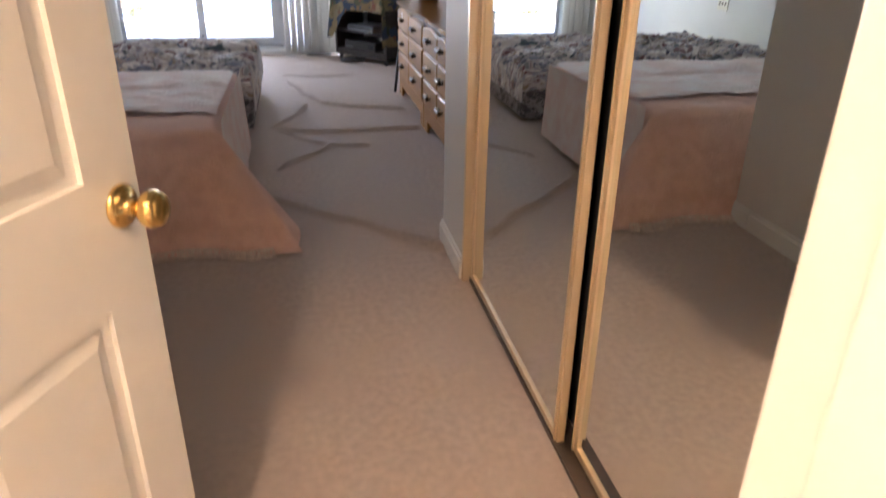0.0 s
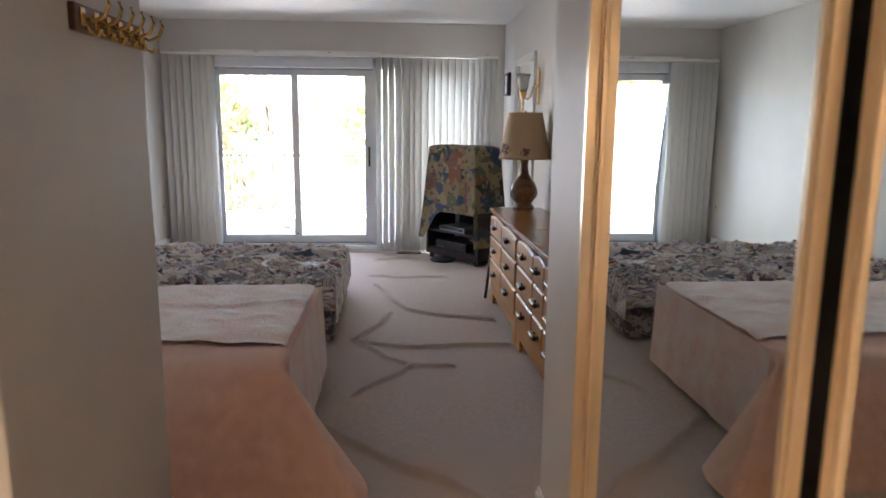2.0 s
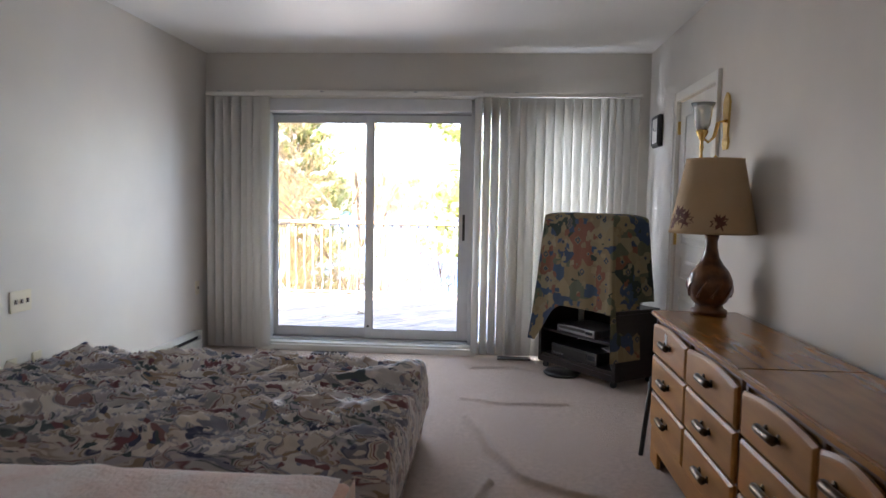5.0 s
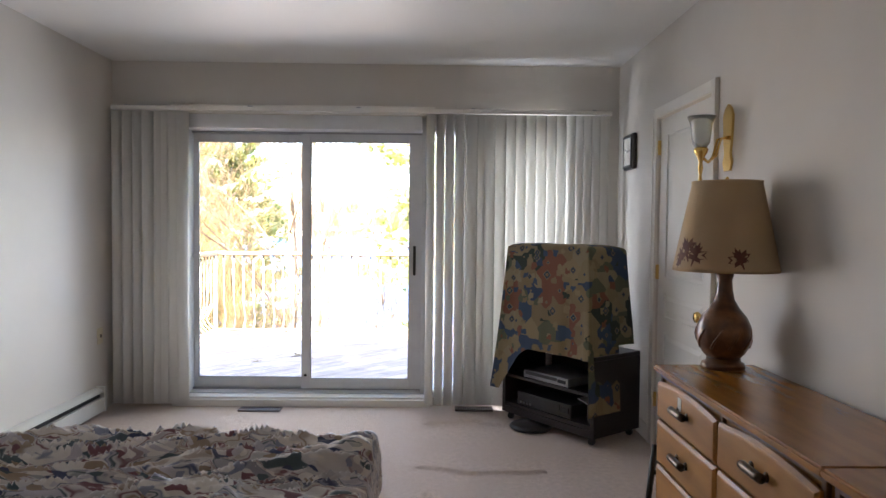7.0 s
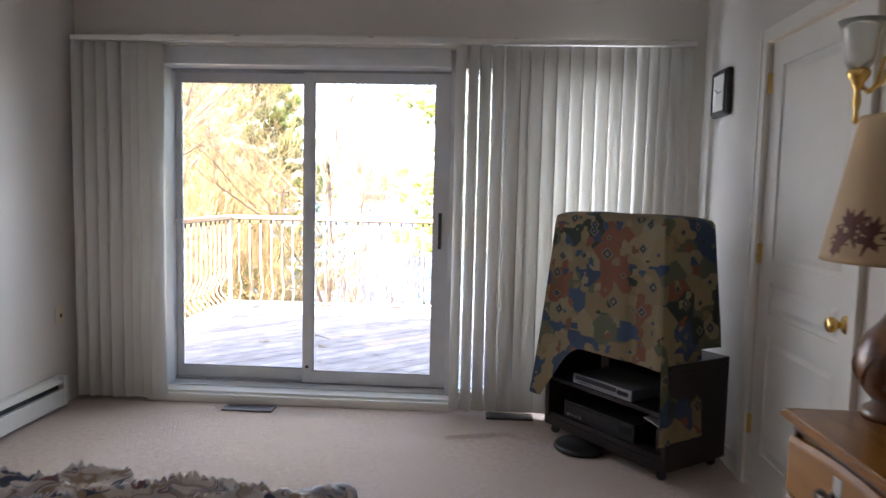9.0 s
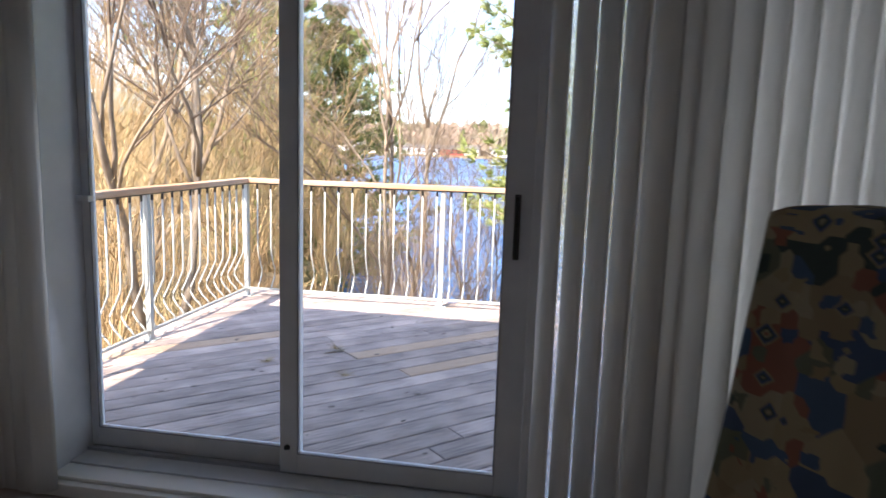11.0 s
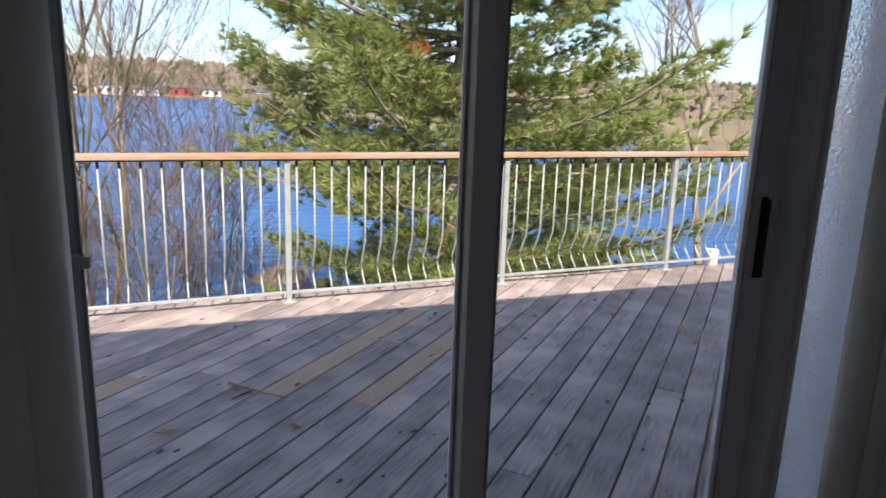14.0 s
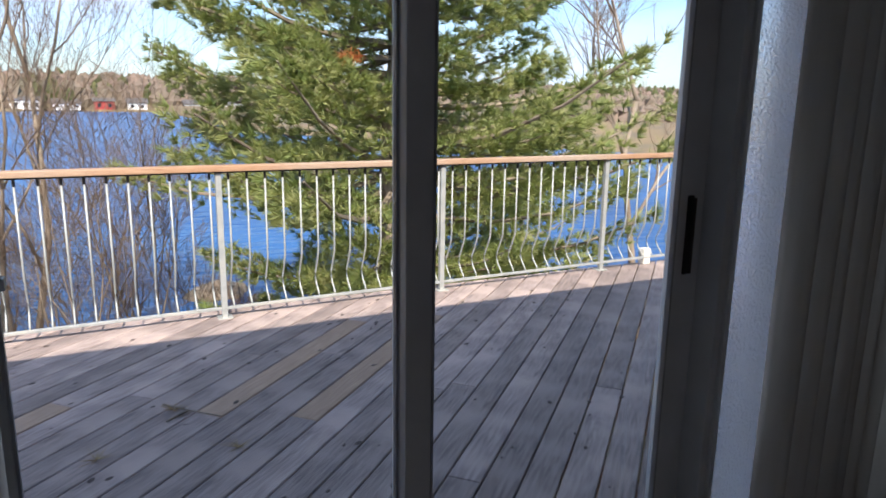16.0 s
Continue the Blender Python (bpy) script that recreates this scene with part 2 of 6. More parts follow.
M_MATTRESS = cells("floral_cover", [(0.74, 0.68, 0.61), (0.055, 0.065, 0.13), (0.70, 0.64, 0.58), (0.34, 0.25, 0.17), (0.66, 0.61, 0.57), (0.20, 0.08, 0.09), (0.62, 0.58, 0.55), (0.07, 0.10, 0.11), (0.55, 0.50, 0.52), (0.26, 0.27, 0.34), (0.78, 0.73, 0.67)], 8.5, rough=0.6, stretch=(0.7, 1.6, 1.6), warp=0.9, soft=True, sheen=0.7)
M_BOXSPRING = cells("box_spring_fabric", [(0.42, 0.39, 0.37), (0.12, 0.11, 0.12), (0.36, 0.32, 0.30), (0.28, 0.25, 0.24)], 16.0, warp=0.8)
M_TAPESTRY = cells("tapestry_cloth", [(0.223, 0.169, 0.086), (0.036, 0.054, 0.094), (0.245, 0.187, 0.097), (0.180, 0.072, 0.040), (0.029, 0.040, 0.029), (0.238, 0.194, 0.112), (0.094, 0.101, 0.058), (0.043, 0.068, 0.108), (0.202, 0.144, 0.072)], 8.5, stretch=(1, 1, 1.1), warp=0.04, angular=True, turn=53.7)
M_DARKWOOD = material("espresso_cabinet", (0.022, 0.013, 0.011), 0.4, second=(0.014, 0.009, 0.008), scale=9, stretch=(1, 1, 6))
M_SILVER = material("silver_plastic", (0.34, 0.35, 0.36), 0.35, 0.4, second=(0.28, 0.29, 0.30), scale=12)
M_CERAMIC = material("carved_brown_ceramic", (0.23, 0.095, 0.032), 0.3, second=(0.11, 0.042, 0.015), scale=14, mix=(0.4, 0.6), bump=0.5, bump_scale=16, coat=0.4)
M_SHADE = material("lamp_shade", (0.55, 0.40, 0.235), 0.8, second=(0.50, 0.36, 0.20), scale=4, bump=0.1, bump_scale=200)
M_LEAFPRINT = material("maple_leaf_print", (0.10, 0.03, 0.02), 0.7, second=(0.16, 0.06, 0.03), scale=30)
M_PLATE = material("ivory_plastic", (0.72, 0.66, 0.50), 0.35, second=(0.68, 0.62, 0.46), scale=8)
M_HEATER = material("heater_enamel", (0.66, 0.65, 0.60), 0.35, second=(0.60, 0.59, 0.54), scale=6)
M_VENT = material("brown_vent_metal", (0.13, 0.10, 0.08), 0.4, 0.5, second=(0.09, 0.07, 0.06), scale=18)
M_DECK = material("weathered_deck", (0.46, 0.375, 0.335), 0.72, second=(0.19, 0.15, 0.14), scale=5, mix=(0.3, 0.72), bump=0.45, bump_scale=26, stretch=(1.2, 14, 14), detail=9, obj_vary=0.24, third=(0.48, 0.385, 0.34), third_scale=2.6)
M_NEWDECK = material("newer_deck_board", (0.52, 0.375, 0.26), 0.7, second=(0.36, 0.25, 0.175), scale=5, bump=0.35, bump_scale=26, stretch=(1.2, 14, 14), detail=9, obj_vary=0.08)
M_KNOT = material("wood_knot", (0.10, 0.075, 0.06), 0.8, second=(0.06, 0.045, 0.04), scale=40)
M_CEDAR = material("cedar_handrail", (0.50, 0.31, 0.18), 0.6, second=(0.38, 0.22, 0.12), scale=4, bump=0.25, bump_scale=30, stretch=(1.5, 16, 16), detail=8, third=(0.45, 0.35, 0.26))
M_STEEL = material("pale_painted_steel", (0.46, 0.48, 0.48), 0.45, 0.2, second=(0.36, 0.38, 0.37), scale=20, third=(0.50, 0.50, 0.46), third_scale=6)
M_SIDING = material("house_siding", (0.50, 0.47, 0.42), 0.7, second=(0.45, 0.42, 0.37), scale=6, bump=0.1, bump_scale=40)
M_BARK = material("grey_bark", (0.29, 0.235, 0.18), 0.9, second=(0.17, 0.135, 0.10), scale=8, bump=0.7, bump_scale=18, stretch=(1, 1, 0.3), third=(0.33, 0.275, 0.21), third_scale=1.0)
M_TWIG = material("brown_twig", (0.21, 0.155, 0.11), 0.85, second=(0.14, 0.10, 0.07), scale=4)
M_PINE = material("pine_needles", (0.40, 0.43, 0.14), 0.5, second=(0.22, 0.29, 0.085), scale=5.0, mix=(0.35, 0.65), detail=2, third=(0.45, 0.46, 0.19), third_scale=2.5)
# Darker copy of the pine needles, with shade put into its colour.
M_PINESHADED = material("shaded_pine", (0.12, 0.15, 0.045), 0.7, second=(0.06, 0.085, 0.028), scale=1.2, third=(0.19, 0.18, 0.06), third_scale=0.9)
for leafy, tint in ((M_PINE, (0.28, 0.33, 0.08, 1)), (M_PINESHADED, (0.18, 0.21, 0.05, 1))):
    lt = leafy.node_tree
    l_tr, l_mx = lt.nodes.new("ShaderNodeBsdfTranslucent"), lt.nodes.new("ShaderNodeMixShader")
    l_tr.inputs["Color"].default_value = tint
    l_mx.inputs["Fac"].default_value = 0.4
    lt.links.new(lt.nodes["Principled BSDF"].outputs["BSDF"], l_mx.inputs[1])
    lt.links.new(l_tr.outputs["BSDF"], l_mx.inputs[2])
    lt.links.new(l_mx.outputs["Shader"], lt.nodes["Material Output"].inputs["Surface"])
M_RUST = material("dead_orange_needles", (0.50, 0.16, 0.035), 0.8, second=(0.36, 0.11, 0.03), scale=20)
M_BRUSH = material("dry_brush", (0.40, 0.28, 0.14), 0.9, second=(0.26, 0.17, 0.085), scale=1.5, third=(0.42, 0.34, 0.17), third_scale=0.6)
M_GROUND = material("dry_grass_ground", (0.30, 0.225, 0.115), 0.95, second=(0.19, 0.14, 0.075), scale=3, bump=0.8, bump_scale=14, third=(0.16, 0.135, 0.085), third_scale=0.25)
M_ROCK = material("shore_rock", (0.34, 0.28, 0.20), 0.85, second=(0.24, 0.20, 0.15), scale=5, bump=0.6, bump_scale=9)
M_FARWOOD = material("far_woods", (0.21, 0.155, 0.12), 0.95, second=(0.15, 0.135, 0.09), scale=0.05, third=(0.24, 0.175, 0.135), third_scale=0.02)
M_WHITEHOUSE = material("white_cladding", (0.78, 0.77, 0.74), 0.6, second=(0.7, 0.69, 0.67), scale=0.5)
M_REDHOUSE = material("red_cladding", (0.42, 0.05, 0.04), 0.6, second=(0.34, 0.04, 0.035), scale=0.5)
M_ROOF = material("grey_shingle", (0.14, 0.13, 0.13), 0.8, second=(0.10, 0.095, 0.09), scale=2)
M_GLASS = pane("clear_glass")
M_DARKGLASS = material("dark_window_glass", (0.03, 0.035, 0.045), 0.08, second=(0.02, 0.025, 0.03))

M_WATER = bpy.data.materials.new("lake_water")
M_WATER.use_nodes = True
wt = M_WATER.node_tree
wb = wt.nodes["Principled BSDF"]
wb.inputs["Base Color"].default_value = (0.012, 0.05, 0.13, 1)
wb.inputs["Roughness"].default_value = 0.28
wb.inputs["IOR"].default_value = 1.33
wtc, wmp = wt.nodes.new("ShaderNodeTexCoord"), wt.nodes.new("ShaderNodeMapping")
wmp.inputs["Scale"].default_value = (0.5, 1.3, 1)
wns, wns2, wbp = wt.nodes.new("ShaderNodeTexNoise"), wt.nodes.new("ShaderNodeTexNoise"), wt.nodes.new("ShaderNodeBump")
wns.inputs["Scale"].default_value, wns.inputs["Detail"].default_value = 1.6, 8
wns2.inputs["Scale"].default_value, wns2.inputs["Detail"].default_value = 0.06, 4
wbp.inputs["Strength"].default_value, wbp.inputs["Distance"].default_value = 1.0, 0.35
wrp = wt.nodes.new("ShaderNodeValToRGB")
wrp.color_ramp.elements[0].color, wrp.color_ramp.elements[1].color = (0.015, 0.065, 0.21, 1), (0.04, 0.14, 0.36, 1)
wrp.color_ramp.elements[0].position, wrp.color_ramp.elements[1].position = 0.35, 0.65
wt.links.new(wtc.outputs["Object"], wmp.inputs["Vector"])
wt.links.new(wmp.outputs["Vector"], wns.inputs["Vector"])
wt.links.new(wmp.outputs["Vector"], wns2.inputs["Vector"])
wt.links.new(wns.outputs["Fac"], wbp.inputs["Height"])
wt.links.new(wns2.outputs["Fac"], wrp.inputs["Fac"])
wt.links.new(wrp.outputs["Color"], wb.inputs["Base Color"])
wt.links.new(wbp.outputs["Normal"], wb.inputs["Normal"])

M_PEBBLE = bpy.data.materials.new("textured_privacy_glass")
M_PEBBLE.use_nodes = True
gt_ = M_PEBBLE.node_tree
gt_.nodes.clear()
g_out, g_gl = gt_.nodes.new("ShaderNodeOutputMaterial"), gt_.nodes.new("ShaderNodeBsdfGlass")
g_gl.inputs["Roughness"].default_value, g_gl.inputs["IOR"].default_value = 0.0, 1.2
g_tc, g_n, g_b = gt_.nodes.new("ShaderNodeTexCoord"), gt_.nodes.new("ShaderNodeTexNoise"), gt_.nodes.new("ShaderNodeBump")
g_n.inputs["Scale"].default_value, g_n.inputs["Detail"].default_value = 85, 2
g_b.inputs["Strength"].default_value, g_b.inputs["Distance"].default_value = 0.9, 0.008
gt_.links.new(g_tc.outputs["Object"], g_n.inputs["Vector"])
gt_.links.new(g_n.outputs["Fac"], g_b.inputs["Height"])
gt_.links.new(g_b.outputs["Normal"], g_gl.inputs["Normal"])
g_tr, g_mx = gt_.nodes.new("ShaderNodeBsdfTranslucent"), gt_.nodes.new("ShaderNodeMixShader")
g_tr.inputs["Color"].default_value = (0.86, 0.92, 0.98, 1)
g_mx.inputs["Fac"].default_value = 0.28
gt_.links.new(g_b.outputs["Normal"], g_tr.inputs["Normal"])
gt_.links.new(g_gl.outputs["BSDF"], g_mx.inputs[1])
gt_.links.new(g_tr.outputs["BSDF"], g_mx.inputs[2])
gt_.links.new(g_mx.outputs["Shader"], g_out.inputs["Surface"])

M_TULIP = bpy.data.materials.new("clear_tulip_glass")
M_TULIP.use_nodes = True
M_TULIP.node_tree.nodes["Principled BSDF"].inputs["Transmission Weight"].default_value = 0.75
M_TULIP.node_tree.nodes["Principled BSDF"].inputs["Roughness"].default_value = 0.12
M_TULIP.node_tree.nodes["Principled BSDF"].inputs["Base Color"].default_value = (0.92, 0.92, 0.88, 1)

# ---- mesh helpers ----
PLACED = {}


def thing(name, at, label, category, group="", kind=""):
    p = Vector(at)
    ob = new(name)
    ob.empty_display_size = 0.1
    ob.location = p
    PLACED[ob.name] = Matrix.Translation(p)
    return tagged(ob, label, category, group, kind)


def part(name, bm, mat, parent=None, label="", smooth=False, m=None):
    """Links a bmesh as one mesh object; at top level when parent is None."""
    me = bpy.data.meshes.new(name)
    bm.normal_update()
    bm.to_mesh(me)
    bm.free()
    me.materials.append(mat)
    if smooth:
        for p in me.polygons:
            p.use_smooth = True
    return link(name, me, parent, label, m)


def link(name, me, parent=None, label="", m=None):
    ob = new(name, me)
    ob.matrix_basis = m or Matrix()
    PLACED[ob.name] = m or Matrix()
    if parent is not None:
        ob.parent = parent
        ob.matrix_parent_inverse = PLACED[parent.name].inverted()
    return tagged(ob, label)


def structure(name, bm, mat, label, category, smooth=False):
    return tagged(part(name, bm, mat, None, label, smooth), label, category, kind="structure")


def box(bm, x0, y0, z0, x1, y1, z1, bevel=0.0, m=None):
    g = bmesh.ops.create_cube(bm, size=1.0)
    vs = g["verts"]
    for v in vs:
        v.co = Vector(((x0 + x1) / 2 + v.co.x * abs(x1 - x0), (y0 + y1) / 2 + v.co.y * abs(y1 - y0), (z0 + z1) / 2 + v.co.z * abs(z1 - z0)))
    if bevel:
        es = list({e for v in vs for e in v.link_edges})
        r = bmesh.ops.bevel(bm, geom=es, offset=bevel, segments=2, profile=0.6, affect="EDGES")
        vs = list({v for f in r["faces"] for v in f.verts} | {v for v in vs if v.is_valid})
    if m is not None:
        bmesh.ops.transform(bm, matrix=m, verts=vs)
    return bm


def boxes(*dims, bevel=0.0):
    bm = bmesh.new()
    for d in dims:
        box(bm, *d, bevel=bevel)
    return bm


def lathe(profile, at=(0, 0, 0), segs=28, squash=1.0):
    """Turns (radius, height) pairs about a standing axis."""
    bm = bmesh.new()
    rings = []
    for r, z in profile:
        rings.append([bm.verts.new((at[0] + r * math.cos(2 * math.pi * k / segs), at[1] + squash * r * math.sin(2 * math.pi * k / segs), at[2] + z)) for k in range(segs)])
    for a, b in zip(rings, rings[1:]):
        for k in range(segs):
            bm.faces.new((a[k], a[(k + 1) % segs], b[(k + 1) % segs], b[k]))
    if profile[0][0] > 1e-4:
        bm.faces.new(rings[0][::-1])
    if profile[-1][0] > 1e-4:
        bm.faces.new(rings[-1])
    return bm


def tube(bm, pts, radius, segs=6, taper=1.0):
    pts = [Vector(p) for p in pts]
    rings = []
    for n, p in enumerate(pts):
        d = (pts[min(n + 1, len(pts) - 1)] - pts[max(n - 1, 0)]).normalized()
        side = d.cross(Vector((0, 0, 1)))
        side = side.normalized() if side.length > 1e-3 else Vector((1, 0, 0))
        up = side.cross(d)
        r = radius * (1 + (taper - 1) * n / max(1, len(pts) - 1))
        rings.append([bm.verts.new(p + r * (math.cos(2 * math.pi * k / segs) * side + math.sin(2 * math.pi * k / segs) * up)) for k in range(segs)])
    for a, b in zip(rings, rings[1:]):
        for k in range(segs):
            bm.faces.new((a[k], a[(k + 1) % segs], b[(k + 1) % segs], b[k]))
    bm.faces.new(rings[0][::-1])
    bm.faces.new(rings[-1])
    return bm


def sheet(fn, nu, nv, thick=0.0):
    """A grid whose corner values run 0..1; fn gives each point."""
    bm = bmesh.new()
    g = [[bm.verts.new(fn(i / nu, j / nv)) for j in range(nv + 1)] for i in range(nu + 1)]
    for i in range(nu):
        for j in range(nv):
            bm.faces.new((g[i][j], g[i + 1][j], g[i + 1][j + 1], g[i][j + 1]))
    if thick:
        bm.normal_update()
        bmesh.ops.solidify(bm, geom=bm.faces[:], thickness=thick)
    return bm


def plate(pts, z0, z1):
    """An upright prism over a plan outline, anticlockwise."""
    bm = bmesh.new()
    a, b = [bm.verts.new((x, y, z0)) for x, y in pts], [bm.verts.new((x, y, z1)) for x, y in pts]
    bm.faces.new(a[::-1])
    bm.faces.new(b)
    for k in range(len(pts)):
        bm.faces.new((a[k], a[(k + 1) % len(pts)], b[(k + 1) % len(pts)], b[k]))
    return bm


def wob(x, y, z=0.0, s=1.0):
    return noise.noise(Vector((x * s, y * s, z * s)))

# ---- structure: bedroom and hall ----
CEIL = 2.576
UL, UR, VS = -0.58, 3.222, -5.68
HL, HR, VD = 1.17, 2.56, -8.32

# carpet, with the ridges where it has come loose
RIDGES = [
    [(1.60, -4.86), (1.78, -5.06), (1.97, -5.25), (2.23, -5.48), (2.38, -5.67), (2.50, -5.77)],
    [(1.80, -1.85), (1.96, -2.42), (2.12, -2.77), (2.37, -2.93), (2.72, -3.06)],
    [(1.69, -3.52), (1.84, -3.21), (1.94, -2.82)],
    [(1.75, -3.55), (2.05, -3.68), (2.37, -3.67), (2.75, -3.66)],
    [(1.73, -3.55), (1.97, -3.91), (2.08, -4.03), (2.34, -4.07)],
    [(1.76, -4.48), (1.94, -4.24), (2.09, -3.97)],
    [(1.80, -0.60), (2.10, -0.52), (2.32, -0.62)],
    [(1.75, -1.45), (2.05, -1.55), (2.45, -1.50)],
]


def ridge_height(u, v):
    h = 0.0
    for k, line in enumerate(RIDGES):
        for (ax, ay), (bx, by) in zip(line, line[1:]):
            dx, dy = bx - ax, by - ay
            s = max(0.0, min(1.0, ((u - ax) * dx + (v - ay) * dy) / (dx * dx + dy * dy)))
            d = math.hypot(u - ax - s * dx, v - ay - s * dy)
            if d < 0.12:
                h = max(h, (0.032 - 0.002 * k) * math.exp(-(d / 0.018) ** 2))
    return h


def carpet(p, q):
    u, v = -0.6 + p * 4.6, -9.9 + q * 9.8
    h = ridge_height(u + 0.03 * wob(u, v, 3, 4), v + 0.03 * wob(u, v, 7, 4)) if 1.2 < u < 2.9 and -6.4 < v < -0.3 else 0.0
    return Vector((u, v, h + 0.003 * wob(u, v, 0, 2.2)))


structure("floor", sheet(carpet, 300, 640), M_CARPET, "wrinkled beige wall-to-wall carpet with loose ridges", "floor", smooth=True)
structure("subfloor", boxes((UL - 0.3, -10.1, -0.2, UR + 0.7, -0.1, -0.03)), M_TRIM, "plain subfloor slab under the carpet", "floor")
structure("ceiling", boxes((UL - 0.06, -10.1, CEIL, UR + 0.7, 0.1, CEIL + 0.15)), M_CEIL, "smooth off-white painted ceiling with a slight sheen", "ceiling")
structure("wall_west", boxes((UL - 0.065, VS - 0.1, -0.05, UL, -0.1, CEIL)), M_WALL, "plain off-white painted bedroom wall", "wall")
# east wall with a doorway
DV0, DV1, DH = -1.865, -1.03, 2.05
structure("wall_east", boxes((UR, VS - 0.1, -0.05, UR + 0.14, DV0, CEIL), (UR, DV1, -0.05, UR + 0.14, -0.1, CEIL), (UR, DV0, DH, UR + 0.14, DV1, CEIL)), M_WALL, "off-white painted wall with a closed white door", "wall")
structure("wall_south_bedroom", boxes((UL, VS - 0.12, -0.05, HL, VS, CEIL)), M_WALL, "plain off-white wall behind the beds", "wall")
structure("wall_hall_west", boxes((HL - 0.12, VD - 0.1, -0.05, HL, VS - 0.12, CEIL)), M_WALL, "off-white entry passage wall with a brass coat rack", "wall")
structure("wall_closet_end", boxes((HR - 0.03, -6.09, -0.05, UR + 0.14, VS, CEIL)), M_WALL, "off-white wall end beside the mirrored closet", "wall")
structure("wall_closet_back", boxes((HR + 0.62, VD, -0.05, HR + 0.72, -6.09, CEIL), (HR - 0.01, -8.24, -0.05, HR + 0.62, VD, CEIL)), M_WALL, "plain painted closet walls", "wall")
structure("closet_header", boxes((HR - 0.03, -8.24, 2.06, HR + 0.08, -6.09, CEIL)), M_WALL, "painted wall above the mirrored closet doors", "wall")
structure("wall_entry", boxes((HL - 0.12, VD - 0.12, -0.05, 1.272, VD, CEIL), (2.188, VD - 0.12, -0.05, HR + 0.72, VD, CEIL), (1.272, VD - 0.12, 2.06, 2.188, VD, CEIL)), M_WALL, "painted wall round the entry doorway", "wall")
structure("wall_corridor", boxes((0.5, -10.0, -0.05, 3.2, -9.9, CEIL), (0.4, -10.0, -0.05, 0.5, VD - 0.12, CEIL), (3.2, -10.0, -0.05, 3.3, VD - 0.12, CEIL)), M_WALL, "plain corridor walls outside the bedroom door", "wall")

# window wall (square to the deck)
WX0, WX1 = -0.645, 3.70
structure("wall_north", boxes((WX0, -0.1, -0.3, -0.075, 0.12, CEIL), (-0.075, -0.1, 2.19, 1.765, 0.12, CEIL), (1.765, -0.1, 2.12, 2.86, 0.12, CEIL),
                              (1.765, -0.1, -0.3, 2.86, 0.12, 0.06), (2.80, -0.1, 0.06, 2.86, 0.12, 2.12), (2.05, -0.1, 0.06, 2.27, 0.12, 2.12), (2.86, -0.1, -0.3, WX1, 0.12, CEIL), (-0.075, -0.1, -0.3, 1.765, 0.12, 0.0)), M_WALL, "off-white window wall with sliding glass door", "wall")
structure("house_siding_wall", boxes((-0.645, 0.125, -3.0, -0.1, 0.16, CEIL), (2.06, 0.125, -0.06, 2.26, 0.16, 2.2), (2.9, 0.125, -3.0, 9.0, 0.16, CEIL), (-0.1, 0.125, 2.2, 2.9, 0.16, CEIL), (-0.1, 0.125, -3.0, 2.9, 0.16, -0.06)), M_SIDING, "beige exterior siding round the glass door", "wall")
structure("roof", boxes((-1.33, -10.4, CEIL + 0.16, 9.0, 0.26, CEIL + 0.26)), M_ROOF, "low roof slab with an overhanging eave", "roof")

# baseboards
def baseboard(dims, name="baseboard"):
    structure(name, boxes(*dims, bevel=0.006), M_TRIM, "white painted moulded baseboard", "baseboard")


baseboard([(HL, VD + 0.02, 0, HL + 0.016, VS - 0.135, 0.085), (HL, VD + 0.02, 0.085, HL + 0.010, VS - 0.135, 0.105)])
baseboard([(HL, VS - 0.134, 0, HL + 0.016, VS + 0.0, 0.085), (HL, VS - 0.134, 0.085, HL + 0.010, VS, 0.105)])
baseboard([(HR - 0.046, -6.09, 0, HR - 0.03, VS + 0.016, 0.085), (HR - 0.04, -6.09, 0.085, HR - 0.03, VS + 0.01, 0.105)])
baseboard([(HR - 0.03, VS, 0, UR, VS + 0.016, 0.1)])
baseboard([(UR - 0.016, VS + 0.016, 0, UR, DV0 - 0.065, 0.1), (UR - 0.016, DV1 + 0.065, 0, UR, -0.12, 0.1)])
baseboard([(UL, VS + 0.016, 0, UL + 0.016, -1.98, 0.1)])
baseboard([(UL + 0.016, VS, 0, HL, VS + 0.016, 0.1)])

# ---- sliding glass door ----
door = tagged(thing("door_1", (0.85, 0.0, 0.0), "white vinyl two-panel sliding glass patio door", "glass door", kind="structure"), kind="structure")
part("door_frame", boxes((-0.075, -0.102, 0.0, -0.045, 0.158, 2.19), (1.735, -0.02, 0.0, 1.765, 0.158, 2.19), (-0.045, -0.102, 2.085, 1.735, 0.158, 2.19), (-0.045, -0.03, 0.0, 1.735, 0.158, 0.075), bevel=0.004), M_VINYL, door)
part("sill", boxes((-0.12, -0.165, 0.0, 1.81, -0.03, 0.052), (-0.10, -0.135, 0.052, 1.79, -0.03, 0.068), bevel=0.005), M_TRIM, door, "white door sill")
part("casing", boxes((-0.14, -0.118, 0.05, -0.077, -0.101, 2.25), (-0.14, -0.119, 2.195, 1.83, -0.101, 2.26), (-0.10, -0.125, 2.20, 1.79, -0.119, 2.22), bevel=0.003), M_TRIM, door, "white moulded casing")
part("track", boxes((-0.045, 0.073, 0.075, 1.735, 0.097, 0.088), (-0.045, 0.115, 0.075, 1.735, 0.135, 0.088), (-0.045, 0.057, 2.07, 1.735, 0.152, 2.086)), M_SASH, door, "grey metal track")


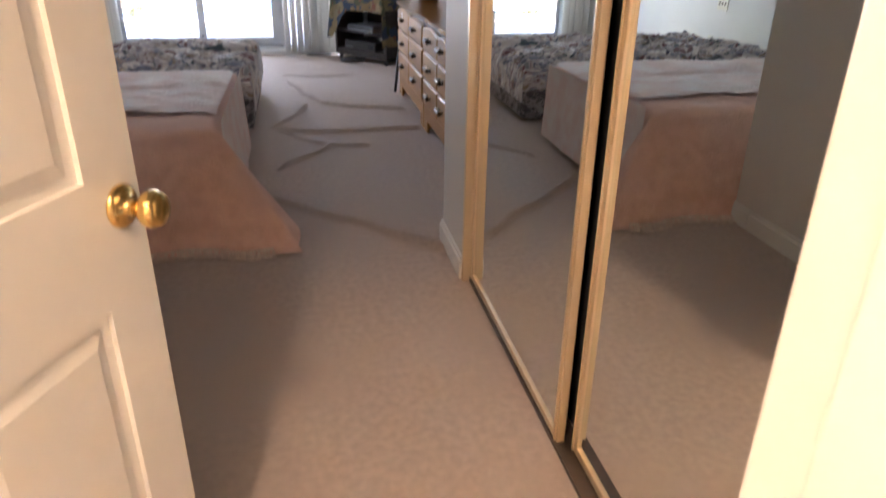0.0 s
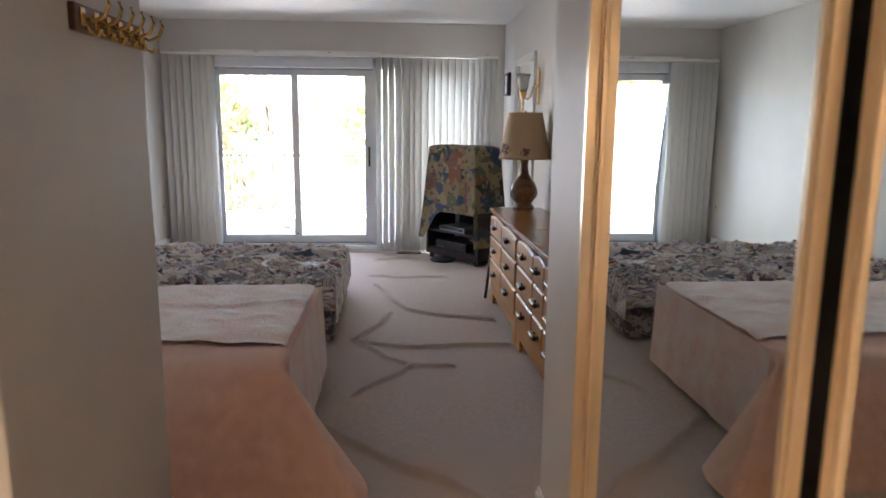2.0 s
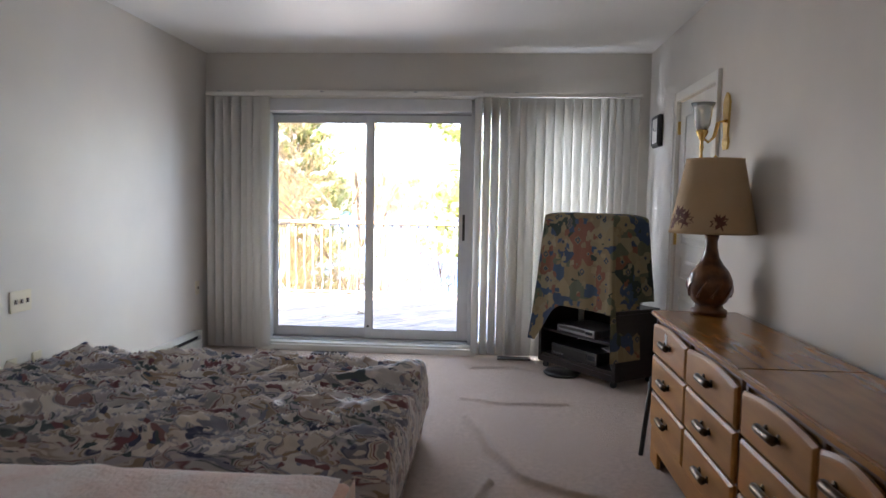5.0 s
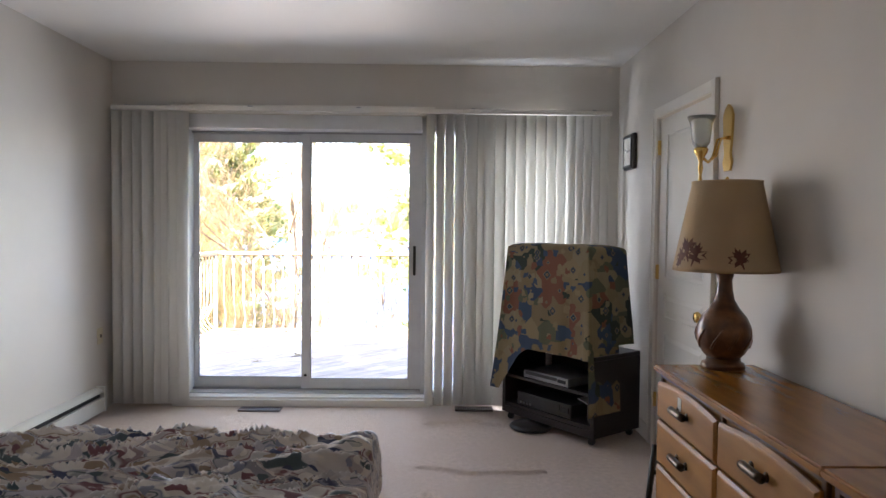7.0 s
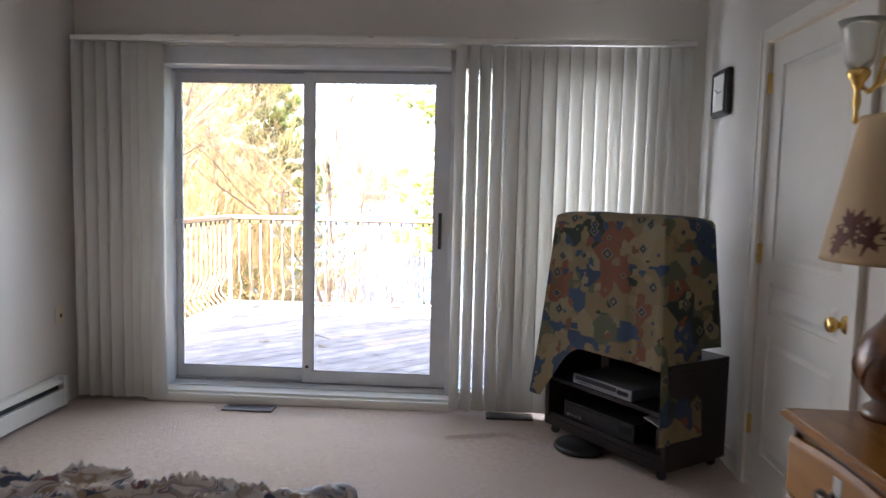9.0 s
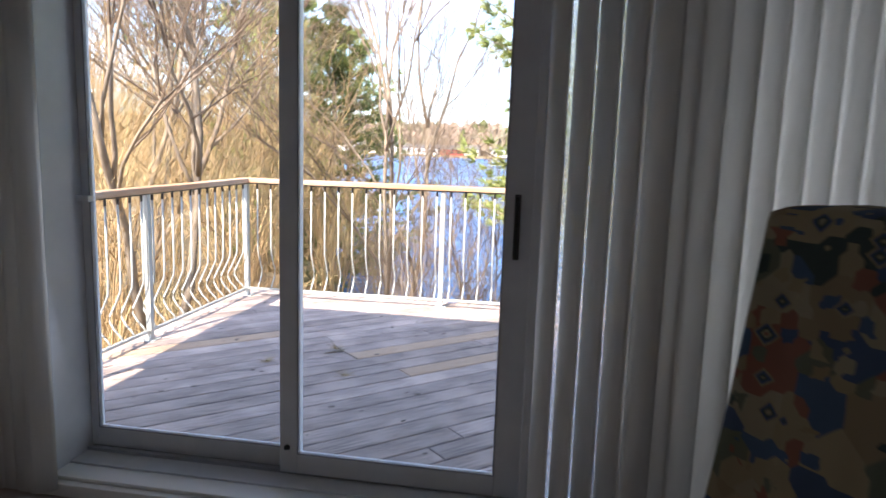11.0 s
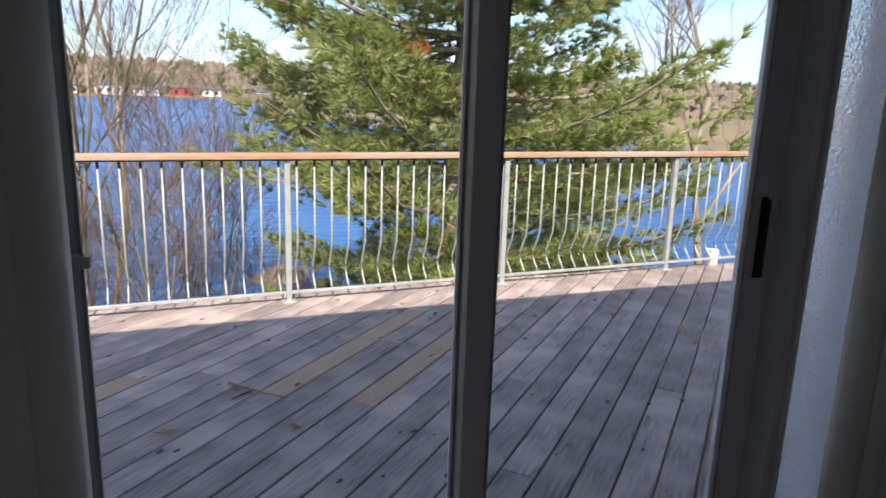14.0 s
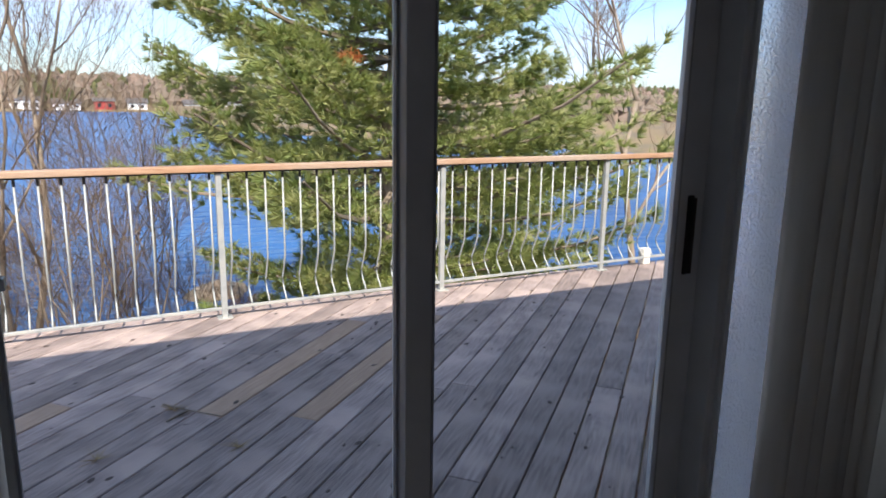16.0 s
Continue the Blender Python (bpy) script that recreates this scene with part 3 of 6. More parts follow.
def sash(name, x0, x1, y, stile_l, stile_r, z0=0.085, z1=2.072):
    s = part(name, boxes((x0, y - 0.02, z0, x0 + stile_l, y + 0.02, z1), (x1 - stile_r, y - 0.02, z0, x1, y + 0.02, z1), (x0 + stile_l, y - 0.02, z0, x1 - stile_r, y + 0.02, z0 + 0.078), (x0 + stile_l, y - 0.02, z1 - 0.062, x1 - stile_r, y + 0.02, z1), bevel=0.004), M_VINYL, door)
    g = part("glass", boxes((x0 + stile_l - 0.005, y - 0.003, z0 + 0.07, x1 - stile_r + 0.005, y + 0.003, z1 - 0.055)), M_GLASS, s, "clear glass pane")
    g.visible_shadow = False
    gk = 0.006
    part("gasket", boxes((x0 + stile_l, y - 0.0215, z0 + 0.078, x0 + stile_l + gk, y - 0.004, z1 - 0.062), (x1 - stile_r - gk, y - 0.0215, z0 + 0.078, x1 - stile_r, y - 0.004, z1 - 0.062),
                         (x0 + stile_l + gk, y - 0.0215, z0 + 0.078, x1 - stile_r - gk, y - 0.004, z0 + 0.078 + gk), (x0 + stile_l + gk, y - 0.0215, z1 - 0.062 - gk, x1 - stile_r - gk, y - 0.004, z1 - 0.062)), M_SASH, s, "grey glazing gasket")
    return s


sash_l = sash("fixed_panel", -0.045, 0.865, 0.127, 0.034, 0.062)
sash_r = sash("sliding_panel", 0.803, 1.735, 0.081, 0.07, 0.095)
part("handle", boxes((1.675, 0.040, 0.985, 1.687, 0.061, 1.205), (1.670, 0.057, 0.98, 1.692, 0.0605, 1.21), bevel=0.003), M_BLACK, sash_r, "black pull handle")
part("latch_bar", boxes((-0.05, 0.073, 1.105, 0.012, 0.105, 1.13), bevel=0.004), M_VINYL, sash_l, "small white security latch")
part("stop_knob", lathe([(0.012, 0), (0.012, 0.01), (0.006, 0.016)], (0.835, 0.055, 0.185), 10), M_BLACK, sash_r, "small black stop")

# side window with textured glass
def textured_window(name, x0, x1, label):
    w = thing(name, ((x0 + x1) / 2, 0.0, 0.06), label, "window", kind="structure")
    part("window_frame", boxes((x0, -0.03, 0.06, x0 + 0.02, 0.11, 2.12), (x1 - 0.03, -0.08, 0.06, x1, 0.11, 2.12), (x0 + 0.02, -0.08, 0.06, x1 - 0.03, 0.11, 0.10), (x0 + 0.02, -0.08, 2.08, x1 - 0.03, 0.11, 2.12), bevel=0.004), M_VINYL, w)
    g = part("pane", boxes((x0 + 0.015, 0.0, 0.095, x1 - 0.025, 0.006, 2.085)), M_PEBBLE, w, "textured privacy glass")
    g.visible_shadow = False


textured_window("window_1", 1.766, 2.05, "narrow white-framed sidelight with textured privacy glass")
textured_window("window_2", 2.27, 2.80, "tall white-framed window with textured glass behind blinds")

# vertical blinds
blinds = thing("vertical_blind", (1.3, -0.2, 2.2), "white fabric vertical blinds drawn aside, hanging from a rail", "blinds")
part("head_rail", boxes((-0.53, -0.235, 2.195, 3.135, -0.185, 2.225), bevel=0.004), M_TRIM, blinds, "white head rail")
for x in (-0.45, 0.45, 1.25, 2.1, 3.0):
    part("bracket", boxes((x, -0.19, 2.225, x + 0.03, -0.1, 2.24)), M_SASH, blinds, "small metal bracket")


def slat_mesh(curl=0.012, w=0.089, z0=0.035, z1=2.19):
    def fn(p, q):
        a = (p - 0.5) * w
        return Vector((a, -curl * (1 - (2 * p - 1) ** 2), z0 + q * (z1 - z0)))
    bm = sheet(fn, 6, 1, 0.0012)
    bm.normal_update()
    me = bpy.data.meshes.new("slat")
    bm.to_mesh(me)
    bm.free()
    me.materials.append(M_SLAT)
    for p in me.polygons:
        p.use_smooth = True
    return me


SLAT = slat_mesh()
slats = []
for k in range(5):
    slats.append((-0.49 + 0.075 * k, -0.205 - 0.006 * (k % 2), 38 + 9 * wob(k, 1, 0, 1.7)))
slats += [(-0.165, -0.20, 2), (-0.085, -0.208, 4), (-0.02, -0.20, 40)]
for k in range(4):
    slats.append((1.80 + 0.072 * k, -0.205 - 0.008 * (k % 2), -42 + 10 * wob(k, 5, 0, 1.3)))
slats += [(2.105, -0.205, 0), (2.185, -0.20, 1), (2.235, -0.207, 2)]
for k in range(7):
    slats.append((2.315 + 0.074 * k, -0.21, -14 + 5 * wob(k, 9, 0, 1.1)))
for k in range(5):
    slats.append((2.83 + 0.062 * k, -0.205, -34 + 9 * wob(k, 13, 0, 1.9)))
for x, y, rz in slats:
    link("slat", SLAT, blinds, "", pose(x, y, 0.0, 0, 0.25 * wob(x, y, 1, 9), rz))

# floor vents by the glass door
def vent(x0, x1, y0, y1):
    v = thing("floor_vent", ((x0 + x1) / 2, (y0 + y1) / 2, 0.0), "brown metal floor register set in the carpet", "vent", group="floor registers")
    part("frame", boxes((x0, y0, 0.0, x1, y0 + 0.014, 0.011), (x0, y1 - 0.014, 0.0, x1, y1, 0.011), (x0, y0 + 0.014, 0.0, x0 + 0.014, y1 - 0.014, 0.011), (x1 - 0.014, y0 + 0.014, 0.0, x1, y1 - 0.014, 0.011), bevel=0.002), M_VENT, v)
    # Black plate put in for the shade down the opening.
    part("duct", boxes((x0 + 0.014, y0 + 0.014, 0.001, x1 - 0.014, y1 - 0.014, 0.004)), M_GAPSHADE, v)
    n = 15
    for k in range(n):
        x = x0 + 0.02 + (x1 - x0 - 0.04) * k / (n - 1)
        part("slat", boxes((x - 0.0035, y0 + 0.014, 0.004, x + 0.0035, y1 - 0.014, 0.009)), M_VENT, v)


vent(0.41, 0.715, -0.31, -0.20)
vent(2.0, 2.28, -0.27, -0.16)

# baseboard heater on the west wall
heater = thing("baseboard_heater", (UL, -1.3, 0.0), "cream enamel electric baseboard heater low on the wall", "heater")
HV0, HV1 = -1.93, -0.40
part("body", boxes((UL + 0.0, HV0, 0.025, UL + 0.022, HV1, 0.19), (UL + 0.022, HV0, 0.025, UL + 0.07, HV1, 0.04), (UL + 0.055, HV0, 0.04, UL + 0.07, HV1, 0.125), bevel=0.003), M_HEATER, heater)
part("top_cover", sheet(lambda p, q: Vector((UL + 0.02 + 0.05 * p, HV0 + q * (HV1 - HV0), 0.192 - 0.028 * p * p)), 6, 1, 0.002), M_HEATER, heater)
# Black strip fills the slot as its painted shade.
part("grille", boxes((UL + 0.022, HV0 + 0.02, 0.128, UL + 0.05, HV1 - 0.02, 0.150)), M_GAPSHADE, heater, "dark outlet slot")
part("end_cap", boxes((UL, HV1 - 0.001, 0.02, UL + 0.074, HV1 + 0.035, 0.198), bevel=0.004), M_HEATER, heater)
part("end_cap", boxes((UL, HV0 - 0.035, 0.02, UL + 0.074, HV0 + 0.001, 0.198), bevel=0.004), M_HEATER, heater)


# wall plates on the west wall
def wall_plate(v, z, w, h, slots, label):
    p = thing("wall_plate", (UL, v, z), label, "outlet")
    part("plate", boxes((UL, v - w / 2, z - h / 2, UL + 0.008, v + w / 2, z + h / 2), bevel=0.003), M_PLATE, p)
    for k in range(slots):
        s = v + (k - (slots - 1) / 2) * w / max(slots, 1) * 0.85
        part("switch", boxes((UL + 0.008, s - 0.006, z - 0.012, UL + 0.016, s + 0.006, z + 0.012), bevel=0.002), M_VENT, p)


wall_plate(-2.52, 0.755, 0.165, 0.115, 3, "ivory three-gang switch plate on the wall")
wall_plate(-2.40, 0.40, 0.075, 0.115, 2, "ivory wall outlet just above the mattress")
wall_plate(-2.60, 0.40, 0.075, 0.115, 2, "ivory wall outlet just above the mattress")
wall_plate(-0.32, 0.55, 0.075, 0.115, 1, "ivory wall plate in the corner by the blinds")


# ---- doors ----
def panel_door(parent, w, h, panels, m, thick=0.035, mat=None):
    """A moulded door leaf along +x from its hinge, with recessed panels with raised fields. Faces +-y."""
    mat = mat or M_TRIM
    us = sorted({0.0, w, *[a for p in panels for a in (p[0], p[2])]})
    zs = sorted({0.0, h, *[a for p in panels for a in (p[1], p[3])]})
    bm = bmesh.new()
    for a, b in zip(us, us[1:]):
        for c, d in zip(zs, zs[1:]):
            inside = any(p[0] <= a and b <= p[2] and p[1] <= c and d <= p[3] for p in panels)
            t = thick / 2 - (0.009 if inside else 0)
            box(bm, a, -t, c, b, t, d)
    bm.transform(m)
    leaf = part("leaf", bm, mat, parent)
    for x0, z0, x1, z1 in panels:
        b2 = bmesh.new()
        for sgn in (1, -1):
            y0 = sgn * (thick / 2 - 0.009)
            y1 = sgn * (thick / 2 - 0.001)
            i0, i1 = 0.018, 0.042
            ra = [b2.verts.new((x, y0, z)) for x, z in ((x0 + i0, z0 + i0), (x1 - i0, z0 + i0), (x1 - i0, z1 - i0), (x0 + i0, z1 - i0))]
            rb = [b2.verts.new((x, y1, z)) for x, z in ((x0 + i1, z0 + i1), (x1 - i1, z0 + i1), (x1 - i1, z1 - i1), (x0 + i1, z1 - i1))]
            for k in range(4):
                f = (ra[k], ra[(k + 1) % 4], rb[(k + 1) % 4], rb[k])
                b2.faces.new(f if sgn < 0 else f[::-1])
            b2.faces.new(rb if sgn < 0 else rb[::-1])
        b2.transform(m)
        part("panel", b2, mat, leaf)
    return leaf


def knob(parent, m, label="polished brass door knob"):
    """A turned knob with its rose, pointing along -y of m."""
    prof = [(0.034, 0.0), (0.034, 0.004), (0.028, 0.009), (0.013, 0.012), (0.012, 0.030), (0.020, 0.036), (0.028, 0.046), (0.029, 0.056), (0.024, 0.066), (0.014, 0.069), (0.0, 0.069)]
    bm = lathe(prof, segs=24)
    bm.transform(m @ pose(0, 0, 0, 90))
    return part("door_knob", bm, M_GOLD, parent, label, smooth=True)


SIX = lambda w, h: [(0.11, 0.20, w / 2 - 0.045, 0.78), (w / 2 + 0.045, 0.20, w - 0.11, 0.78), (0.11, 0.98, w / 2 - 0.045, 1.62), (w / 2 + 0.045, 0.98, w - 0.11, 1.62), (0.11, 1.73, w / 2 - 0.045, h - 0.11), (w / 2 + 0.045, 1.73, w - 0.11, h - 0.11)]

# entry door, standing open into the passage
hinge = Vector((1.307, VD + 0.03, 0.012))
edge = Vector((1.66, -7.50, 0.012))
turn_z = math.degrees(math.atan2(edge.y - hinge.y, edge.x - hinge.x))
entry = thing("door_2", tuple(hinge), "white moulded panel door standing open, brass knob", "door", kind="structure")
em = pose(hinge.x, hinge.y, 0.012, 0, 0, turn_z)
EW = (edge - hinge).length + 0.0
entry_leaf = panel_door(entry, EW, 2.02, SIX(EW, 2.02), em)
knob(entry_leaf, em @ pose(EW - 0.045, -0.0175, 0.925))
knob(entry_leaf, em @ pose(EW - 0.045, 0.0175, 0.925, 0, 0, 180))
part("latch_plate", (lambda b: (b.transform(em), b)[1])(boxes((EW - 0.001, -0.012, 0.865, EW + 0.002, 0.012, 0.935))), M_GOLD, entry_leaf)
for z in (0.22, 1.0, 1.78):
    part("hinge", (lambda b: (b.transform(em), b)[1])(lathe([(0.007, 0), (0.007, 0.09)], (-0.004, 0.02, z), 10)), M_GOLD, entry_leaf)
structure("door_frame_entry", boxes((1.272, VD - 0.125, 0, 1.297, VD + 0.005, 2.06), (2.163, VD - 0.125, 0, 2.188, VD + 0.005, 2.06), (1.297, VD - 0.125, 2.035, 2.163, VD + 0.005, 2.06),
                                    (1.212, VD + 0.001, 0, 1.282, VD + 0.018, 2.12), (2.177, VD + 0.001, 0, 2.242, VD + 0.018, 2.12), (1.282, VD + 0.001, 2.05, 2.177, VD + 0.018, 2.12),
                                    (1.212, VD - 0.138, 0, 1.282, VD - 0.121, 2.12), (2.177, VD - 0.138, 0, 2.242, VD - 0.121, 2.12), (2.152, VD - 0.09, 0, 2.164, VD - 0.045, 2.036), bevel=0.004), M_TRIM, "white moulded door casing of the entry doorway", "trim")

# closed door on the east wall
east = thing("door_3", (UR, (DV0 + DV1) / 2, 0), "closed white moulded panel door with a brass knob", "door", kind="structure")
dm = Matrix.Translation((UR + 0.03, DV1, 0.01)) @ pose(0, 0, 0, 0, 0, -90)
east_leaf = panel_door(east, DV1 - DV0, DH - 0.02, [(0.12, 0.18, DV1 - DV0 - 0.12, 0.72), (0.12, 0.82, DV1 - DV0 - 0.12, 0.965), (0.12, 1.06, DV1 - DV0 - 0.12, DH - 0.13)], dm)
knob(east_leaf, dm @ pose(DV1 - DV0 - 0.06, -0.0175, 0.90))
structure("door_frame_east", boxes((UR - 0.018, DV0 - 0.06, 0, UR, DV0, DH + 0.06), (UR - 0.018, DV1, 0, UR, DV1 + 0.06, DH + 0.06), (UR - 0.018, DV0, DH, UR, DV1, DH + 0.06), (UR - 0.024, DV0 - 0.06, 0, UR - 0.018, DV0 - 0.045, DH + 0.06), (UR - 0.024, DV1 + 0.045, 0, UR - 0.018, DV1 + 0.06, DH + 0.06), bevel=0.003), M_TRIM, "white moulded casing round the closed door", "trim")
for z in (0.25, 1.05, 1.82):
    part("hinge", boxes((UR - 0.006, DV1 - 0.012, z, UR + 0.012, DV1 + 0.002, z + 0.09)), M_GOLD, east, "brass hinge")

# ---- mirrored closet doors ----
closet = thing("mirrored_closet_door", (HR, -7.1, 0.0), "sliding mirrored closet doors in gold metal frames", "mirror door")
part("track", boxes((HR - 0.006, -8.23, 0.0, HR + 0.072, -6.095, 0.014), (HR - 0.012, -8.23, 2.04, HR + 0.085, -6.095, 2.06)), M_VENT, closet, "brown metal track")


def mirror_panel(u, v0, v1, name):
    f = 0.034
    p = part(name, boxes((u - 0.012, v0, 0.016, u + 0.012, v0 + f, 2.036), (u - 0.012, v1 - f, 0.016, u + 0.012, v1, 2.036), (u - 0.012, v0 + f, 0.016, u + 0.012, v1 - f, 0.040), (u - 0.012, v0 + f, 2.012, u + 0.012, v1 - f, 2.036),
                         (u - 0.017, v0 + 0.011, 0.016, u - 0.011, v0 + 0.017, 2.036), (u - 0.017, v1 - 0.017, 0.016, u - 0.011, v1 - 0.011, 2.036), bevel=0.003), M_GOLDFRAME, closet, "gold metal frame")
    part("mirror_glass", boxes((u - 0.004, v0 + f - 0.004, 0.036, u + 0.002, v1 - f + 0.004, 2.016)), M_MIRROR, p, "mirror glass")


mirror_panel(HR + 0.012, -7.15, -6.105, "front_panel")
mirror_panel(HR + 0.048, -8.23, -7.17, "rear_panel")
part("jamb_strip", boxes((HR - 0.034, -6.112, 0.0, HR + 0.07, -6.089, 2.06)), M_GOLDFRAME, closet, "gold metal jamb")
# Black strip behind the panel overlap, painted shade of the closet.
part("gap_shade_strip", boxes((HR + 0.075, -7.21, 0.016, HR + 0.08, -7.04, 2.036)), M_GAPSHADE, closet, "black strip painted as shade in the closet gap")

# coat rack
rack = thing("coat_rack", (HL, -5.94, 1.690), "wooden wall rack with curled brass coat hooks", "coat rack")
part("board", boxes((HL, -6.19, 1.675, HL + 0.018, -5.70, 1.745), bevel=0.005), M_DARKOAK, rack, "stained wooden board")
for k in range(6):
    v = -6.15 + 0.082 * k
    bm = bmesh.new()
    tube(bm, [(HL + 0.018, v, 1.690), (HL + 0.045, v, 1.672), (HL + 0.075, v, 1.685), (HL + 0.088, v, 1.715), (HL + 0.082, v, 1.735)], 0.0055, 8)
    tube(bm, [(HL + 0.018, v, 1.675), (HL + 0.035, v, 1.645), (HL + 0.055, v, 1.635), (HL + 0.065, v, 1.652)], 0.005, 8)
    box(bm, HL + 0.017, v - 0.012, 1.660, HL + 0.022, v + 0.012, 1.705)
    bm.transform(Matrix.Translation((0, 0, 0.03)))
    part("hook", bm, M_GOLD, rack, "curled brass hook", smooth=True)

# corridor ceiling lamp behind the doorway
glow = bpy.data.materials.new("warm_glass_dome")
glow.use_nodes = True
glow.node_tree.nodes["Principled BSDF"].inputs["Emission Color"].default_value = (1.0, 0.75, 0.45, 1)
glow.node_tree.nodes["Principled BSDF"].inputs["Emission Strength"].default_value = 1.5
dome = thing("ceiling_lamp", (1.42, -8.95, CEIL), "warm glass ceiling lamp in the corridor", "lamp")
part("base", lathe([(0.13, 0), (0.13, 0.02)], (1.42, -8.95, CEIL - 0.02)), M_GOLD, dome)
part("shade", lathe([(0.12, 0), (0.11, -0.05), (0.07, -0.085), (0.0, -0.095)], (1.42, -8.95, CEIL - 0.02)), glow, dome, smooth=True)

# ---- beds ----
def drape(u0, v0, u1, v1, top, drops, flare=0.12, amp=0.01, res=0.03, seed=0.0, round_=0.05, hem=None, folds=0.0, corner=0.38, fan=0.0, near_flare=0.0):
    """Cloth over a block: drops are the hanging lengths on the u0, v0, u1, v1 sides."""
    a0, b0, a1, b1 = u0 - drops[0], v0 - drops[1], u1 + drops[2], v1 + drops[3]

    def fn(p, q):
        a, b = a0 + p * (a1 - a0), b0 + q * (b1 - b0)
        cu, cv = min(max(a, u0), u1), min(max(b, v0), v1)
        eu, ev = a - cu, b - cv
        e = max(abs(eu), abs(ev))
        if hem:
            e = min(e, hem(cu, cv, eu, ev))
        w = amp * (wob(a + seed, b, 0, 2.3) + 0.6 * wob(a, b + seed, 0, 6.0))
        if e < 1e-5:
            rim = min(a - u0, u1 - a, b - v0, v1 - b)
            return Vector((a, b, top + w - 0.02 * math.exp(-rim / 0.04)))
        n = Vector((eu, ev, 0))
        n.normalize()
        s = cv if abs(eu) > abs(ev) else cu
        out = flare * (e ** 1.4) + folds * min(1.0, e * 4) * (wob(s + seed, 1.7, 0, 6.0) + 0.5 * wob(s, seed, 0, 13.0)) + 0.012
        if abs(eu) > 1e-5 and abs(ev) > 1e-5:
            out += corner * min(abs(eu), abs(ev))
        if ev < 0:
            out += near_flare * e
        if fan and ev < 0:
            cu += fan * (e ** 1.2) * ((cu - u0) / (u1 - u0)) ** 8
        return Vector((cu + n.x * out, cv + n.y * out, max(0.012, top - 0.02 - e + 0.3 * w)))
    return sheet(fn, int((a1 - a0) / res), int((b1 - b0) / res))


B1 = (-0.52, -5.39, 1.53, -4.05, 0.52)
bed = thing("bed", (0.5, -4.7, 0.0), "bed made up with a peach fringed bedspread", "bed")
part("box_spring", boxes((B1[0] + 0.03, B1[1] + 0.05, 0.13, B1[2] - 0.04, B1[3] - 0.03, 0.32), bevel=0.02), M_BOXSPRING, bed)
part("mattress", boxes((B1[0] + 0.01, B1[1] + 0.03, 0.32, B1[2] - 0.02, B1[3] - 0.02, 0.50), bevel=0.04), M_LACE, bed)
for u in (B1[0] + 0.12, B1[2] - 0.15):
    for v in (B1[1] + 0.15, B1[3] - 0.12):
        part("leg", lathe([(0.022, 0), (0.028, 0.13)], (u, v, 0), 12), M_DARKWOOD, bed)
spread = part("bedspread", drape(*B1[:4], B1[4] - 0.009, (0.02, 0.56, 0.47, 0.04), 0.06, 0.012, 0.025, folds=0.016, fan=0.13, corner=0.30, near_flare=0.48), M_BEDSPREAD, bed, "peach chenille bedspread", smooth=True)
part("side_drop", sheet(lambda p, q: Vector((B1[2] + 0.022 + 0.07 * (0.47 * (1 - q)) ** 1.4 + 0.016 * wob(p * 1.4, 3.0, 0, 6.0) * (1 - q), B1[1] + 0.05 + p * (B1[3] - B1[1] - 0.05), 0.03 + q * (B1[4] - 0.035))), 70, 14), M_LACE, bed, "pale lace side of the bedspread", smooth=True)
part("lace_overlay", sheet(lambda p, q: Vector((B1[0] + 0.02 + p * (B1[2] - B1[0] - 0.035), B1[1] + 0.22 + q * (B1[3] - B1[1] - 0.235), B1[4] + 0.006 - 0.018 * math.exp(-min(1 - p, 1 - q) / 0.02) + 0.012 * (wob(B1[0] + 0.02 + p * 2.0, B1[1] + 0.3 + q, 0, 2.3)) + 0.008 * wob(p * 2, q, 5, 7.0)
           + 0.006 * max(0.0, math.sin(22 * q + 7 * wob(p, q, 2, 3.5))) ** 2 + 0.012 * max(0.0, wob(p * 3, q * 2, 8, 6.0)))), 80, 60), M_LACE, bed, "white tufted panel on the bedspread", smooth=True)
bm = bmesh.new()
rnd = random.Random(3)
for k in range(150):
    p = k / 149
    u = 1.0 + p * (B1[2] + 0.22 - 1.0)
    v = B1[1] - 0.29 - 0.02 * math.sin(9 * p) - 0.012 * wob(u, 0, 0, 9) - (0.02 if p > 0.75 else 0)
    d = rnd.uniform(0.035, 0.06)
    tube(bm, [(u, v, 0.03), (u + rnd.uniform(-0.01, 0.012), v - d * 0.6, 0.012), (u + rnd.uniform(-0.012, 0.02), v - d, 0.006)], 0.0026, 4)
tagged(part("fringe", bm, M_FRINGE, bed, "cream knotted fringe on the hem"), kind="stuff")

B2 = (-0.52, -3.62, 1.60, -2.20, 0.385)
bed2 = thing("mattress_set", (0.5, -2.9, 0.0), "low mattress with a rumpled dark floral cover", "mattress")
part("box_spring", boxes((B2[0] + 0.02, B2[1] + 0.02, 0.02, B2[2] - 0.03, B2[3] - 0.03, 0.19), bevel=0.02), M_BOXSPRING, bed2, "grey patterned box spring")
part("mattress", boxes((B2[0] + 0.01, B2[1] + 0.01, 0.19, B2[2] - 0.015, B2[3] - 0.015, 0.365), bevel=0.045), M_BOXSPRING, bed2)


